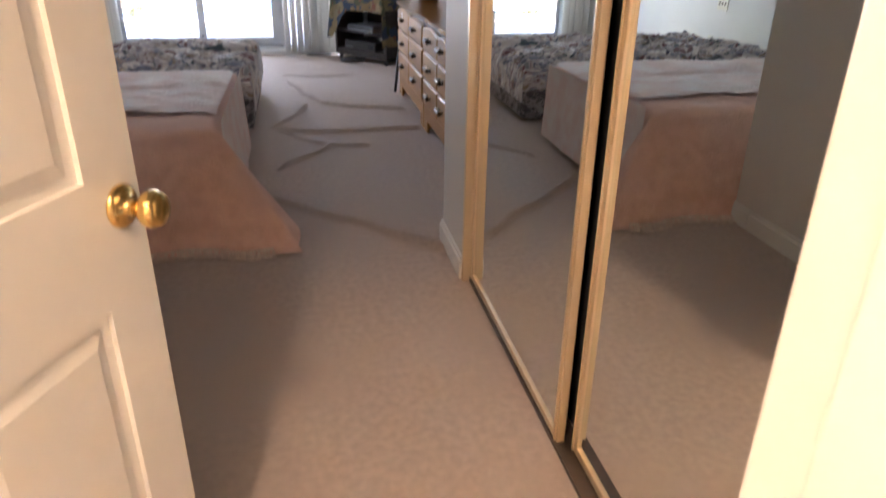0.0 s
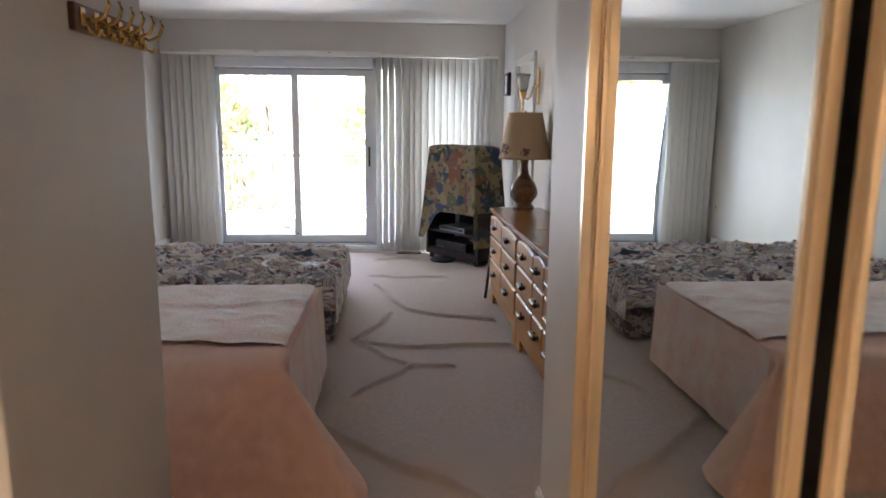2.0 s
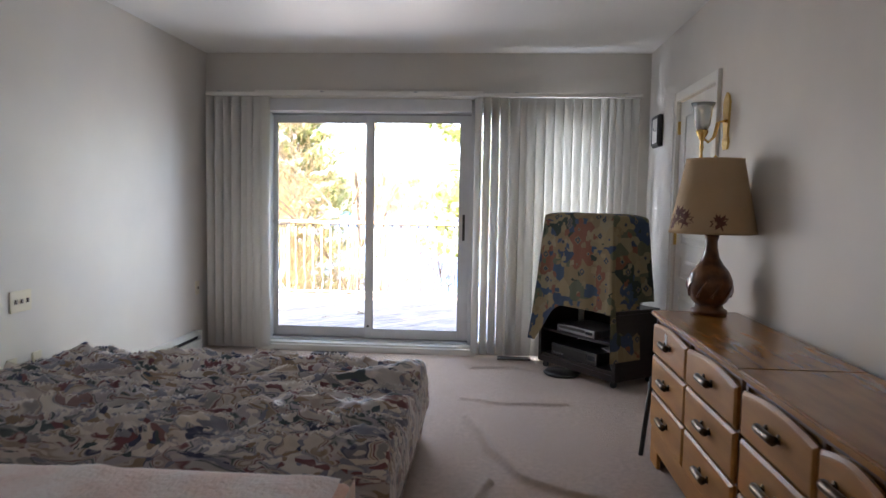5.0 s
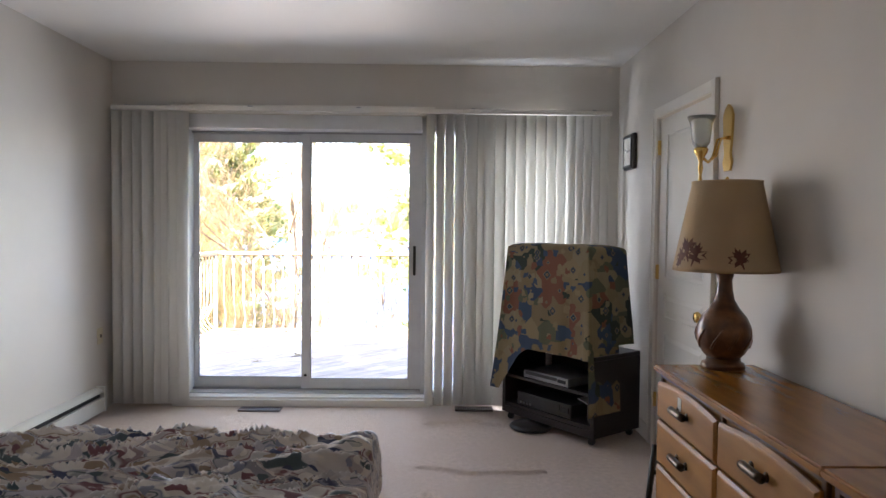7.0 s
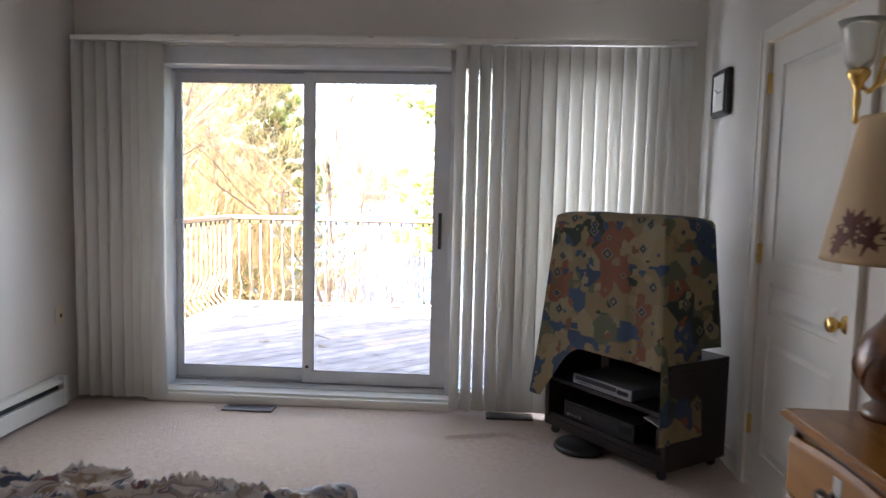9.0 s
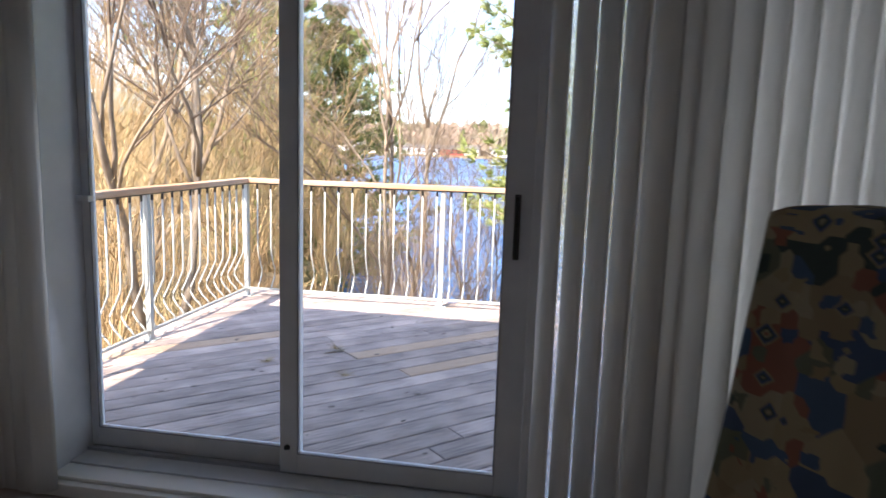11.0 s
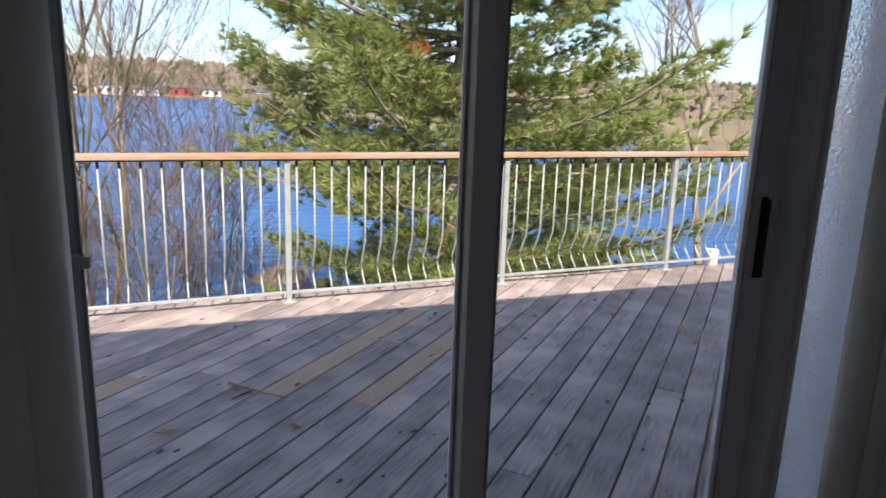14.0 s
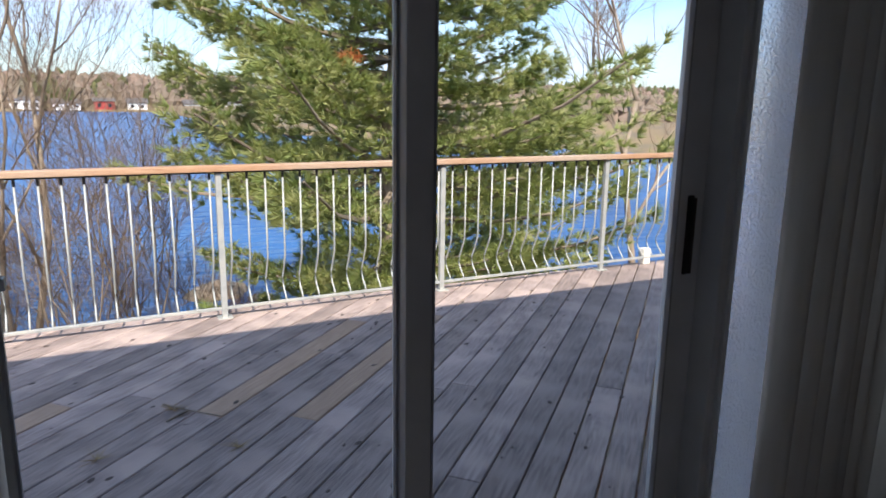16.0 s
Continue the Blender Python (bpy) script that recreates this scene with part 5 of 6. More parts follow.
def board(s0, s1, n0, mat):
    poly = [(BD[0] * s + BN[0] * n, BD[1] * s + BN[1] * n) for s, n in ((s0, n0), (s1, n0), (s1, n0 + BW), (s0, n0 + BW))]
    for axis, limit, less in ((0, DX1, True), (0, DX0, False), (1, DY1, True), (1, DY0, False)):
        poly = clip_poly(poly, axis, limit, less) if poly else poly
    if len(poly) < 3:
        return
    cx, cy = sum(p[0] for p in poly) / len(poly), sum(p[1] for p in poly) / len(poly)
    m = pose(cx, cy, DZ, 0, 0, 44.0)
    inv = m.inverted()
    loc = [inv @ Vector((x, y, DZ)) for x, y in poly]
    sag = 0.0015 * math.sin(37 * n0)
    bm = plate([(p.x, p.y) for p in loc], -0.03, sag)
    top = [e for e in bm.edges if abs(e.verts[0].co.z - sag) < 1e-5 and abs(e.verts[1].co.z - sag) < 1e-5]
    bmesh.ops.bevel(bm, geom=top, offset=0.004, segments=1, affect="EDGES")
    part("board", bm, mat, deck, m=m)


rnd = random.Random(11)
fresh = {}
for x, y, length in ((0.52, 1.87, 1.55), (0.95, 1.62, 1.75), (-0.05, 2.20, -1.3)):
    s, n = x * BD[0] + y * BD[1], x * BN[0] + y * BN[1]
    fresh[math.floor(n / PITCH)] = (min(s, s + length), max(s, s + length))
n_lo, n_hi = math.floor((DX1 * BN[0] + DY0 * BN[1]) / PITCH) - 1, math.ceil((DX0 * BN[0] + DY1 * BN[1]) / PITCH) + 1
for k in range(n_lo, n_hi):
    n0 = k * PITCH
    if k in fresh:
        a, b = fresh[k]
        board(-3.0, a - 0.003, n0, M_DECK)
        board(a, b, n0, M_NEWDECK)
        board(b + 0.003, 9.0, n0, M_DECK)
    else:
        cut = rnd.uniform(0.6, 4.6)
        board(-3.0, cut - 0.002, n0, M_DECK)
        board(cut + 0.002, 9.0, n0, M_DECK)
# knots and small debris on the boards
for k in range(170):
    x, y = rnd.uniform(-0.7, 5.0), rnd.uniform(0.3, 3.4)
    kb = lathe([(rnd.uniform(0.008, 0.024), 0.0), (0.004, 0.0012), (0.0, 0.0013)], segs=9, squash=0.55)
    kb.transform(pose(x, y, DZ + 0.0018, 0, 0, 44 + rnd.uniform(-20, 20)))
    part("knot", kb, M_KNOT, deck)
for x, y in ((0.07, 1.58), (0.62, 1.45), (0.40, 1.95)):
    tuft = thing("pine_twig", (x, y, DZ), "small dry pine needle cluster lying on the deck", "twig", group="twigs on the deck")
    tb = bmesh.new()
    for k in range(22):
        a, l = rnd.uniform(0, 6.28), rnd.uniform(0.03, 0.08)
        tube(tb, [(x, y, DZ + 0.006), (x + l * math.cos(a), y + l * math.sin(a), DZ + rnd.uniform(0.004, 0.05))], 0.0016, 3, 0.4)
    part("needles", tb, M_BRUSH, tuft)
stick = thing("fallen_stick", (0.45, 1.85, DZ), "thin dark fallen branch lying on the deck", "twig")
tb = bmesh.new()
tube(tb, [(0.36, 2.02, DZ + 0.01), (0.46, 1.90, DZ + 0.014), (0.60, 1.78, DZ + 0.008)], 0.006, 5, 0.5)
tube(tb, [(0.46, 1.90, DZ + 0.012), (0.36, 1.83, DZ + 0.008)], 0.008, 5, 0.5)
part("branch", tb, M_BARK, stick)


# ---- railing ----
def rail_y(x):
    return 3.315 + 0.033 * x


rail = thing("deck_railing", (0.86, 3.34, DZ), "pale steel railing with bellied balusters and cedar handrail", "railing")


def baluster_mesh():
    bm = bmesh.new()
    pts = [(0, 0, 0.962), (0, 0, 0.47), (0, 0.004, 0.40), (0, 0.045, 0.31), (0, 0.085, 0.235), (0, 0.088, 0.195), (0, 0.060, 0.145), (0, 0.018, 0.105), (0, 0.0, 0.075)]
    tube(bm, pts, 0.0068, 6)
    me = bpy.data.meshes.new("baluster")
    bm.to_mesh(me)
    bm.free()
    me.materials.append(M_STEEL)
    for p in me.polygons:
        p.use_smooth = True
    return me


BALUSTER = baluster_mesh()
# Black sleeve round each baluster top: the handrail's shadow built as a part.
SHADE_SLEEVE = bpy.data.meshes.new("shade_sleeve")
bm = lathe([(0.009, 0.952), (0.009, 0.996)], segs=8)
bm.to_mesh(SHADE_SLEEVE)
bm.free()
SHADE_SLEEVE.materials.append(M_BLACK)


def baluster(m):
    b = link("baluster", BALUSTER, rail, "", m)
    link("shade_sleeve", SHADE_SLEEVE, b, "black sleeve painted as the handrail's shade", m)


me_post = bpy.data.meshes.new("post")
bm = boxes((-0.019, -0.019, 0.0, 0.019, 0.019, 0.995), (-0.05, -0.05, 0.0, 0.05, 0.05, 0.008), bevel=0.003)
bm.to_mesh(me_post)
bm.free()
me_post.materials.append(M_STEEL)
CORNER = (-0.875, rail_y(-0.875))
posts = [(-0.875, CORNER[1]), (0.86, rail_y(0.86)), (2.54, rail_y(2.54)), (4.18, rail_y(4.18)), (5.6, rail_y(5.6)), (-0.88, 1.82), (-0.885, 0.45)]
for x, y in posts:
    link("post", me_post, rail, "", pose(x, y, DZ))
front_rz = math.degrees(math.atan(0.033))
x = CORNER[0] + 0.10
while x < 5.5:
    if min(abs(x - p[0]) for p in posts[:5]) > 0.03:
        baluster(pose(x, rail_y(x), DZ, 0, 0, front_rz))
    x += 0.1215
y = 0.55
while y < CORNER[1] - 0.05:
    if abs(y - 1.82) > 0.03:
        baluster(pose(-0.885 + 0.003 * (y - 0.45), y, DZ, 0, 0, 90))
    y += 0.1215


def bar(a, b, w, z0, z1, mat, name, label="", bevel=0.004):
    d = Vector((b[0] - a[0], b[1] - a[1], 0))
    bm = boxes((0, -w / 2, z0, d.length, w / 2, z1), bevel=bevel)
    part(name, bm, mat, rail, label, m=pose(a[0], a[1], DZ, 0, 0, math.degrees(math.atan2(d.y, d.x))))


FE = (5.62, rail_y(5.62))
bar((CORNER[0] - 0.05, rail_y(CORNER[0] - 0.05)), FE, 0.095, 1.005, 1.045, M_CEDAR, "handrail", "sunlit cedar handrail", 0.008)
bar((-0.89, 0.30), (CORNER[0], CORNER[1] - 0.047), 0.095, 1.004, 1.044, M_CEDAR, "handrail", "weathered wooden handrail", 0.008)
# Thin black bars added under the handrails; no such bar is known there.
bar(CORNER, FE, 0.034, 0.994, 1.005, M_BLACK, "top_bar", "thin black bar added under the handrail", 0.002)
bar((-0.885, 0.35), (CORNER[0], CORNER[1] - 0.02), 0.034, 0.993, 1.004, M_BLACK, "top_bar", "thin black bar added under the handrail", 0.002)
bar(CORNER, FE, 0.026, 0.058, 0.078, M_STEEL, "bottom_bar")
bar((-0.885, 0.35), (CORNER[0], CORNER[1] - 0.02), 0.026, 0.057, 0.077, M_STEEL, "bottom_bar")
lantern = thing("post_light", (4.74, 3.50, DZ), "small white box light at the deck edge", "light")
part("housing", boxes((4.70, 3.46, DZ, 4.78, 3.54, DZ + 0.15), bevel=0.008), M_TRIM, lantern)

# ---- ground, water, far shore ----
WATER = -3.3


def ground_height(x, y):
    shore = 12.5 + 1.1 * max(0.0, -x - 1.2) ** 1.25 + 1.2 * wob(x, 0, 0, 0.12) + 0.4 * max(0.0, x - 14)
    if y < shore:
        h = WATER + 0.05 + 1.3 * min(1.0, (shore - y) / 9.0) ** 0.8
    else:
        h = WATER - 0.12 * (y - shore)
        h = max(h, WATER - 6)
    if x > 20 and y > 45:
        h = max(h, WATER + min(2.2, 0.10 * (x - 34) + 0.06 * (y - 78)))
    far = y + 0.10 * abs(x) - 250 - 12 * wob(x, 0, 5, 0.012)
    if far > 0:
        h = WATER + min(9.0, 0.3 + 0.07 * far + 2 * min(1.0, far / 60) * wob(x, y, 2, 0.008))
    return h + 0.06 * wob(x, y, 0, 0.9)


def axis(lo, hi, near, n, power):
    return [near + (hi - near) * (k / n) ** power if k >= 0 else near - (near - lo) * (-k / n) ** power for k in range(-n, n + 1)]


xs, ys = axis(-1500, 1500, 1.0, 70, 2.8), [0.2 + 1500 * (k / 110) ** 3.0 for k in range(111)]
bm = bmesh.new()
grid = [[bm.verts.new((a, b, ground_height(a, b))) for b in [-60, -20] + ys] for a in xs]
for i in range(len(xs) - 1):
    for j in range(len(ys) + 1):
        bm.faces.new((grid[i][j], grid[i + 1][j], grid[i + 1][j + 1], grid[i][j + 1]))
structure("ground", bm, M_GROUND, "dry grassy lake bank and far shore", "ground", smooth=True)
bm = bmesh.new()
bm.faces.new([bm.verts.new(p) for p in ((-1400, 6, WATER), (1400, 6, WATER), (1400, 520, WATER), (-1400, 520, WATER))])
structure("water", bm, M_WATER, "wind-rippled blue lake water", "water")


def blob(verts, faces, c, r, h, rnd, segs=5):
    n = len(verts)
    for ring, (f, z) in enumerate(((1.0, 0.0), (0.95, 0.4), (0.55, 0.8))):
        for k in range(segs):
            a = 2 * math.pi * (k + 0.5 * ring) / segs
            j = rnd.uniform(0.75, 1.25)
            verts.append((c[0] + r * f * j * math.cos(a), c[1] + r * f * j * math.sin(a), c[2] + h * z * rnd.uniform(0.9, 1.1)))
    verts.append((c[0], c[1], c[2] + h))
    for ring in range(2):
        for k in range(segs):
            a, b = n + ring * segs + k, n + ring * segs + (k + 1) % segs
            faces.append((a, b, b + segs, a + segs))
    for k in range(segs):
        faces.append((n + 2 * segs + k, n + 2 * segs + (k + 1) % segs, n + 3 * segs))


def raw(name, verts, faces, mat, parent=None, label="", smooth=False):
    me = bpy.data.meshes.new(name)
    me.from_pydata(verts, [], faces)
    me.materials.append(mat)
    if smooth:
        for p in me.polygons:
            p.use_smooth = True
    return link(name, me, parent, label)


rnd = random.Random(5)
for mat, count, seed, hh in ((M_FARWOOD, 3400, 1, (5, 9)), (M_PINESHADED, 300, 2, (6, 11))):
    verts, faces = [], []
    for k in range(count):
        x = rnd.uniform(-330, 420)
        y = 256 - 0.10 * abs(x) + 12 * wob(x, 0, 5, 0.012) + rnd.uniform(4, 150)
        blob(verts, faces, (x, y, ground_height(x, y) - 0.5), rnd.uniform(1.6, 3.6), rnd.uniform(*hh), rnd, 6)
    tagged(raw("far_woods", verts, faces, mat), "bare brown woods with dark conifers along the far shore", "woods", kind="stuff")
verts, faces = [], []
for k in range(420):
    x = rnd.uniform(40, 150)
    y = rnd.uniform(80, 130)
    blob(verts, faces, (x, y, ground_height(x, y) - 0.3), rnd.uniform(1.0, 2.4), rnd.uniform(2.0, 5.0), rnd)
tagged(raw("point_woods", verts, faces, M_FARWOOD), "brown leafless brush on the near point", "woods", kind="stuff")


def far_house(x, w, d, h, mat, label):
    y = 252 - 0.10 * abs(x) + 12 * wob(x, 0, 5, 0.012) + 4
    z = max(WATER, ground_height(x, y)) - 0.3
    hs = thing("lakeside_house", (x, y, z), label, "house", group="houses on the far shore")
    part("wall", boxes((x - w / 2, y, z, x + w / 2, y + d, z + h)), mat, hs)
    bm = bmesh.new()
    a = [bm.verts.new(p) for p in ((x - w / 2 - 0.4, y - 0.4, z + h), (x + w / 2 + 0.4, y - 0.4, z + h), (x + w / 2 + 0.4, y + d + 0.4, z + h), (x - w / 2 - 0.4, y + d + 0.4, z + h), (x - w / 2 - 0.4, y + d / 2, z + h + d * 0.28), (x + w / 2 + 0.4, y + d / 2, z + h + d * 0.28))]
    for f in ((0, 1, 5, 4), (3, 4, 5, 2), (0, 4, 3), (1, 2, 5), (0, 3, 2, 1)):
        bm.faces.new([a[k] for k in f])
    part("roof", bm, M_ROOF, hs)
    n = max(2, int(w / 2.6))
    for k in range(n):
        cx = x - w / 2 + w * (k + 0.5) / n
        part("window", boxes((cx - 0.55, y - 0.06, z + 1.0, cx + 0.55, y + 0.02, z + min(h - 0.5, 2.3))), M_DARKGLASS, hs)


hr = random.Random(17)
spots = [-118, -104, -95, -86, -80, -71, -64, -55, -47, -38, -31, -20, -9, 2, 12, 31, 44, 66, 74, 92]
for k, x in enumerate(spots):
    red = k in (3, 9, 13)
    w, d, h = hr.uniform(5, 8.5) + (6 if k in (6, 17) else 0), hr.uniform(4, 6), hr.uniform(2.0, 3.2)
    mat, label = (M_REDHOUSE, "red lakeside house far across the water") if red else (M_WHITEHOUSE, "white lakeside house far across the water")
    far_house(x, w, d, h, mat, label)


# ---- trees ----
def pine(name, base, height, spread, seed, label, mat, tufts=26, limbs_step=0.36, low=0.06, needle=0.19, per=13, fine=0.07):
    rnd = random.Random(seed)
    t = thing(name, base, label, "tree")
    bx, by, bz = base
    bm = bmesh.new()
    tube(bm, [(bx + 0.08 * wob(k, seed, 0, 0.7), by + 0.08 * wob(k, seed, 9, 0.7), bz - 0.1 + height * k / 10) for k in range(11)], 0.02 * height, 9, 0.1)
    part("trunk", bm, M_BARK, t, smooth=True)
    lb = bmesh.new()
    nv, nf = [], []
    z = low * height
    while z < height * 0.98:
        f = z / height
        reach = spread * (1.0 - f) ** 0.62 * (0.55 + 0.45 * min(1.0, f / 0.18))
        for k in range(rnd.choice((4, 5, 5))):
            a = rnd.uniform(0, 2 * math.pi)
            ln = reach * rnd.uniform(0.62, 1.12)
            lift = rnd.uniform(-0.10, 0.22) + 0.25 * f
            d = Vector((math.cos(a), math.sin(a), 0))
            pts = [Vector((bx, by, bz + z)) + d * ln * s + Vector((0, 0, lift * ln * s - 0.28 * ln * math.sin(s * 2.4) * 0.35 + 0.14 * ln * s * s)) for s in (0, 0.25, 0.5, 0.75, 1.0)]
            tube(lb, pts, 0.012 + 0.012 * ln, 5, 0.15)
            side = d.cross(Vector((0, 0, 1)))
            for q in range(tufts):
                s = rnd.uniform(0.06, 1.02) ** 0.8
                i = min(3, int(s * 4))
                p = pts[i].lerp(pts[i + 1], min(1.0, s * 4 - i))
                off = rnd.uniform(-1, 1) * 0.36 * ln * (1.08 - s) ** 0.7
                p = p + side * off + d * abs(off) * 0.45 + Vector((0, 0, rnd.uniform(-0.10, 0.12)))
                aim = (d * rnd.uniform(0.3, 1.0) + side * math.copysign(rnd.uniform(0.1, 0.9), off) + Vector((0, 0, rnd.uniform(0.0, 0.7)))).normalized()
                for _ in range(per):
                    w = (aim + Vector((rnd.gauss(0, 0.45), rnd.gauss(0, 0.45), rnd.gauss(0, 0.40)))).normalized()
                    tip = p + w * needle * rnd.uniform(0.7, 1.15)
                    c = w.cross(Vector((rnd.uniform(-1, 1), rnd.uniform(-1, 1), rnd.uniform(-1, 1)))).normalized() * needle * fine
                    n = len(nv)
                    nv += [tuple(p - c), tuple(p + c), tuple(tip)]
                    nf.append((n, n + 1, n + 2))
        z += limbs_step * rnd.uniform(0.75, 1.25)
    part("limbs", lb, M_BARK, t)
    raw("needles", nv, nf, mat, t, "long soft green needles")
    return t


def bare_tree(name, base, height, seed, label, stems=1, levels=4, spread=0.5, thick=0.013, lean=(0, 0), mat=None, tilt=0.16, twig=None):
    rnd = random.Random(seed)
    t = thing(name, base, label, "tree")
    tb, wb_ = bmesh.new(), bmesh.new()

    def grow(p, d, ln, r, lev):
        pts, q, dd = [p], p, d
        for _ in range(4):
            dd = (dd + Vector((rnd.gauss(0, 0.10), rnd.gauss(0, 0.10), rnd.gauss(0.03, 0.06)))).normalized()
            q = q + dd * ln / 4
            pts.append(q)
        tube(tb if lev >= levels - 1 else wb_, pts, r, 7 if lev >= levels - 1 else (4 if lev > 1 else 3), 0.55)
        if lev <= 0:
            return
        for _ in range(rnd.choice((3, 4, 4)) if lev > 1 else 3):
            s = rnd.uniform(0.35, 1.0)
            i = min(3, int(s * 4))
            o = pts[i].lerp(pts[i + 1], s * 4 - i)
            nd = (dd + Vector((rnd.uniform(-1, 1), rnd.uniform(-1, 1), rnd.uniform(-0.25, 0.6))) * (spread + 0.25)).normalized()
            grow(o, nd, ln * rnd.uniform(0.45, 0.72), max(0.0028, r * rnd.uniform(0.38, 0.55)), lev - 1)
        grow(pts[-1], (dd + Vector((rnd.gauss(0, 0.15), rnd.gauss(0, 0.15), 0.05))).normalized(), ln * 0.7, r * 0.55, lev - 1)

    for k in range(stems):
        a = 2 * math.pi * k / max(1, stems) + seed
        o = Vector(base) + Vector((0.12 * math.cos(a), 0.12 * math.sin(a), -0.1)) * (stems > 1)
        d = Vector((lean[0] + tilt * math.cos(a) * (stems > 1), lean[1] + tilt * math.sin(a) * (stems > 1), 1)).normalized()
        grow(o, d, height * 0.45 * rnd.uniform(0.85, 1.1), thick * height * rnd.uniform(0.75, 1.1), levels)
    part("trunk", tb, mat or M_BARK, t, smooth=True)
    part("branches", wb_, twig or M_TWIG, t)
    return t


gh = ground_height
pine("white_pine", (4.1, 8.2, gh(4.1, 8.2)), 13.5, 4.5, 4, "tall soft-needled white pine beside the deck", M_PINE, tufts=135, limbs_step=0.22, per=22, low=0.02, needle=0.165, fine=0.045)
rust = thing("dead_pine_tuft", (2.75, 6.2, 1.9), "small cluster of dead orange pine needles", "needles")
rv, rf = [], []
rnd = random.Random(8)
for k in range(160):
    p = Vector((2.75 + rnd.gauss(0, 0.06), 6.2 + rnd.gauss(0, 0.06), 1.92 + rnd.gauss(0, 0.03)))
    w = Vector((rnd.gauss(0, 1), rnd.gauss(0, 1), rnd.gauss(0.2, 0.6))).normalized() * 0.11
    c = w.cross(Vector((0.3, 0.8, 0.5))).normalized() * 0.006
    n = len(rv)
    rv += [tuple(p - c), tuple(p + c), tuple(p + w)]
    rf.append((n, n + 1, n + 2))
raw("needles", rv, rf, M_RUST, rust)
bare_tree("bare_tree", (-1.05, 9.6, gh(-1.05, 9.6)), 11.0, 21, "bare grey multi-stemmed tree on the bank", stems=3, levels=5, spread=0.42, thick=0.0056, tilt=0.08)
bare_tree("bare_tree", (-6.6, 10.0, gh(-6.6, 10.0)), 12.0, 33, "large bare tree with arching limbs on the bank", stems=3, levels=5, spread=0.7, thick=0.0062, lean=(0.28, 0.0))
bare_tree("bare_tree", (-4.0, 6.9, gh(-4.0, 6.9)), 10.0, 35, "large bare tree with arching limbs on the bank", stems=2, levels=5, spread=0.75, thick=0.0075, lean=(0.12, 0.0), tilt=0.2)
bare_tree("bare_tree", (10.4, 9.8, gh(10.4, 9.8)), 10.5, 47, "bare grey tree on the bank beyond the deck", stems=1, levels=5, spread=0.5, thick=0.009)
bare_tree("sapling", (0.6, 9.9, gh(0.6, 9.9)), 5.2, 52, "thin bare sapling at the water's edge", stems=5, levels=4, spread=0.6, thick=0.004)
bare_tree("sapling", (-0.4, 8.6, gh(-0.4, 8.6)), 4.6, 57, "thin bare sapling at the water's edge", stems=4, levels=4, spread=0.75, thick=0.004)
pine("pine", (-4.9, 17.5, gh(-4.9, 17.5)), 8.4, 2.6, 61, "olive-green pine on the bank", M_PINESHADED, tufts=24, limbs_step=0.45, needle=0.30, per=9)
pine("pine", (-7.2, 19.0, gh(-7.2, 19.0)), 9.6, 3.6, 62, "olive-green pine on the bank", M_PINE, tufts=24, limbs_step=0.45, needle=0.30, per=9)
pine("pine", (-12.5, 23.0, gh(-12.5, 23)), 11.0, 4.2, 63, "olive-green pine on the bank", M_PINESHADED, tufts=14, limbs_step=0.5, needle=0.34, per=8)
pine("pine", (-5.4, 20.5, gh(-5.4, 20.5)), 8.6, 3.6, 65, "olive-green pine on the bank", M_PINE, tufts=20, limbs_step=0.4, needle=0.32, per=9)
pine("pine", (-9.8, 24.0, gh(-9.8, 24)), 10.5, 4.4, 66, "olive-green pine on the bank", M_PINESHADED, tufts=18, limbs_step=0.42, needle=0.34, per=9)
pine("pine", (9.2, 12.5, gh(9.2, 12.5)), 5.6, 2.4, 64, "young pine at the water's edge", M_PINE, tufts=15, limbs_step=0.42, needle=0.25, per=9)
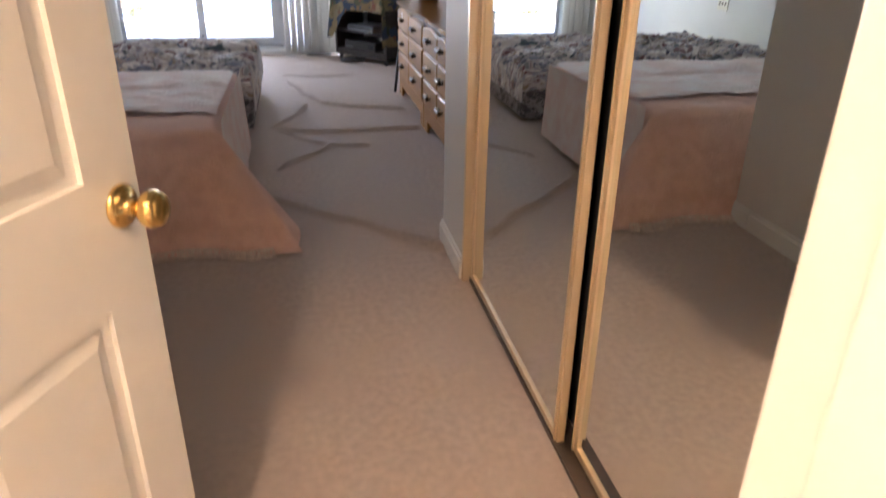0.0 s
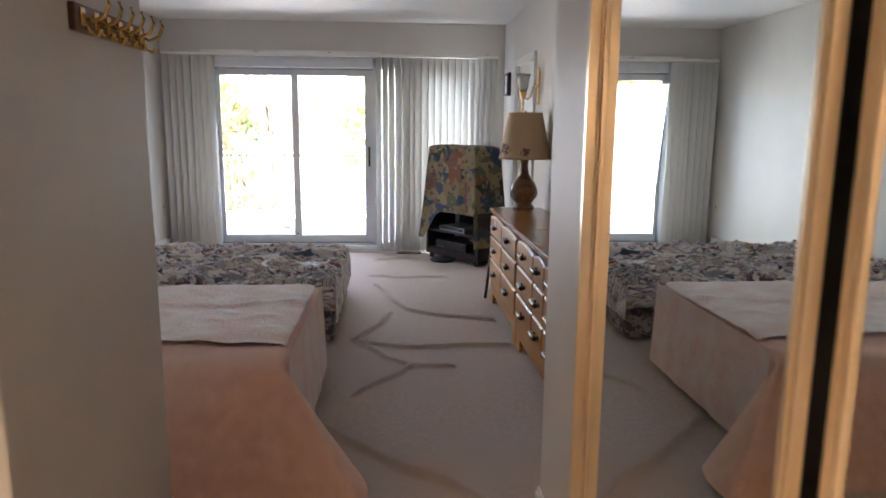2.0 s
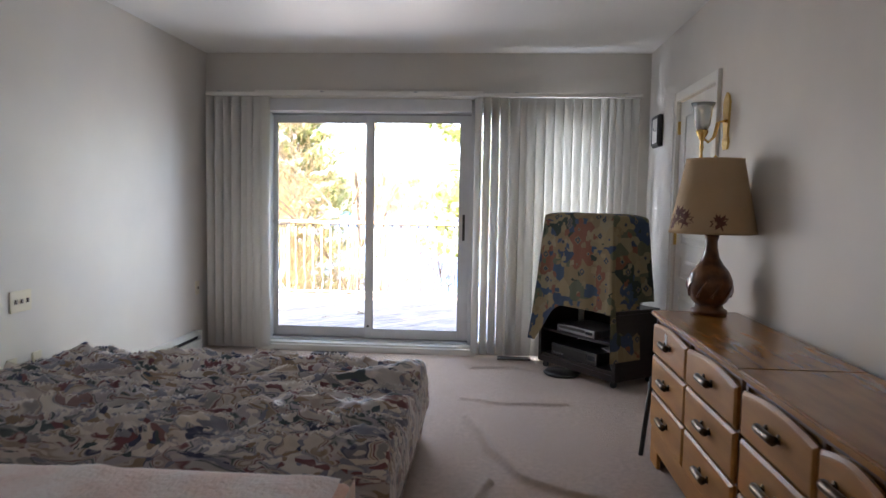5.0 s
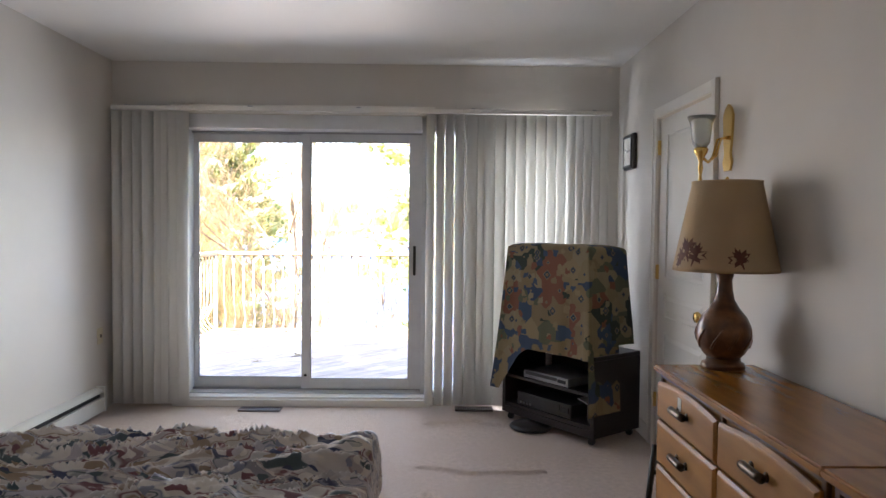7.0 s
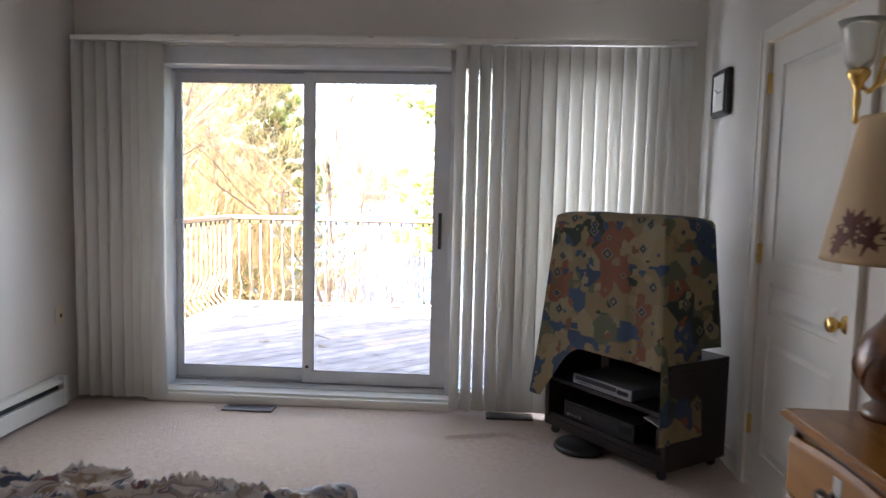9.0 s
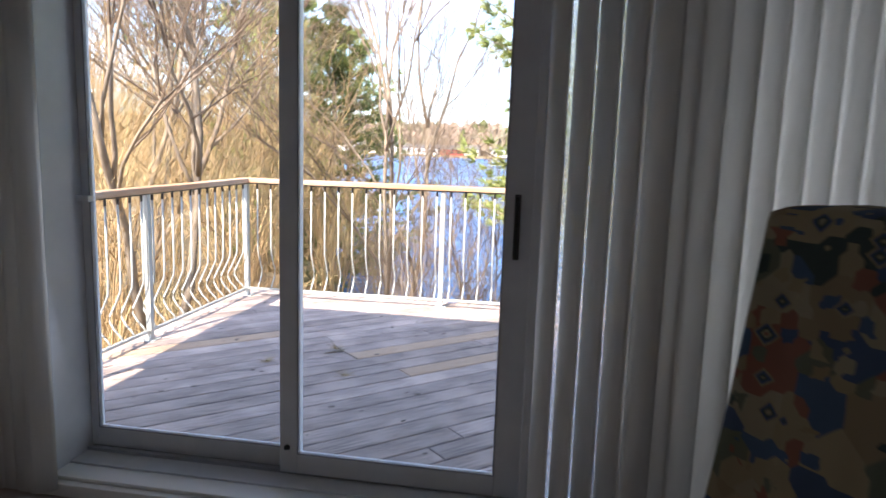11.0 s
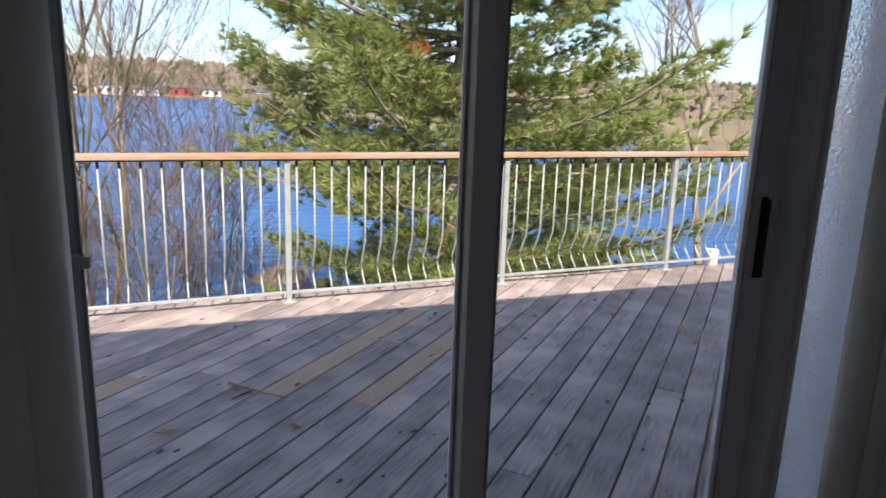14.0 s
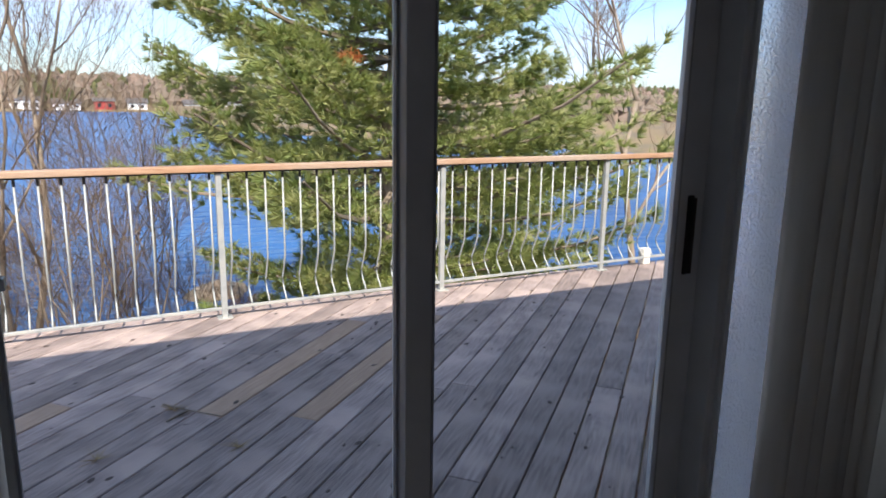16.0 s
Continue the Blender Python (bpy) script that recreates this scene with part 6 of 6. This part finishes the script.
for k, (x, y, h) in enumerate(((-3.4, 12.5, 4.2), (-4.6, 14.5, 5.0), (-8.0, 14.0, 6.0), (-10.5, 17.0, 6.5), (-3.2, 8.0, 2.6), (-14.0, 19.0, 7.0), (-5.6, 8.0, 3.2), (-9.5, 10.5, 5.0), (-6.4, 16.5, 5.2), (-2.6, 15.0, 3.4), (-12.0, 13.0, 6.0), (-5.0, 11.0, 4.4), (-7.4, 12.0, 5.0), (-9.0, 20.0, 6.5), (-4.2, 9.6, 6.2), (-5.4, 12.6, 7.0), (-6.8, 9.2, 7.2), (-8.6, 12.4, 8.0), (-7.6, 7.2, 6.6), (-10.2, 13.6, 8.4), (-3.6, 14.0, 5.6), (-11.6, 10.4, 8.2), (-6.2, 14.8, 7.6), (-4.6, 6.4, 4.4))):
    bare_tree("thicket", (x, y, gh(x, y)), h, 70 + k, "tangled leafless brown brush on the bank", stems=8, levels=3, spread=0.95, thick=0.0042, mat=M_BRUSH, twig=M_BRUSH)

for k, (x, y, h) in enumerate(((0.4, 10.6, 2.6), (-0.3, 9.2, 2.8), (1.3, 11.2, 2.2), (1.9, 10.0, 1.5), (-1.6, 11.5, 3.0))):
    bare_tree("shore_bush", (x, y, gh(x, y)), h, 90 + k, "leafless reddish-brown bush at the water's edge", stems=9, levels=3, spread=0.6, thick=0.0032, mat=M_TWIG)

# dry grass and brush along the bank
rnd = random.Random(9)
gv, gf = [], []
for k in range(16000):
    x, y = rnd.uniform(-9, 8), rnd.uniform(4.0, 13.0)
    if k % 3 == 0:
        x, y = rnd.uniform(-7, -1.1), rnd.uniform(0.6, 9)
    z = gh(x, y)
    if z < WATER + 0.03:
        continue
    h, a = rnd.uniform(0.15, 0.55), rnd.uniform(0, 6.28)
    dx, dy = 0.012 * math.cos(a), 0.012 * math.sin(a)
    n = len(gv)
    gv += [(x - dx, y - dy, z - 0.02), (x + dx, y + dy, z - 0.02), (x + rnd.uniform(-0.2, 0.2), y + rnd.uniform(-0.2, 0.2), z + h)]
    gf.append((n, n + 1, n + 2))
tagged(raw("dry_grass", gv, gf, M_BRUSH), "dry golden grass on the lake bank", "grass", kind="stuff")

for x, y, r in ((2.45, 15.8, 0.75), (3.4, 15.0, 0.3), (0.6, 13.2, 0.28), (6.6, 12.8, 0.35)):
    rk = thing("shore_rock", (x, y, WATER - 0.1), "pale weathered rock at the water's edge", "rock", group="rocks at the water's edge")
    bm = bmesh.new()
    bmesh.ops.create_icosphere(bm, subdivisions=3, radius=1.0)
    for v in bm.verts:
        s = 1 + 0.28 * wob(v.co.x + x, v.co.y + y, v.co.z, 1.3)
        v.co = Vector((x + v.co.x * r * s, y + v.co.y * r * 0.7 * s, WATER + 0.02 + v.co.z * r * 0.42 * s))
    part("stone", bm, M_ROCK, rk)
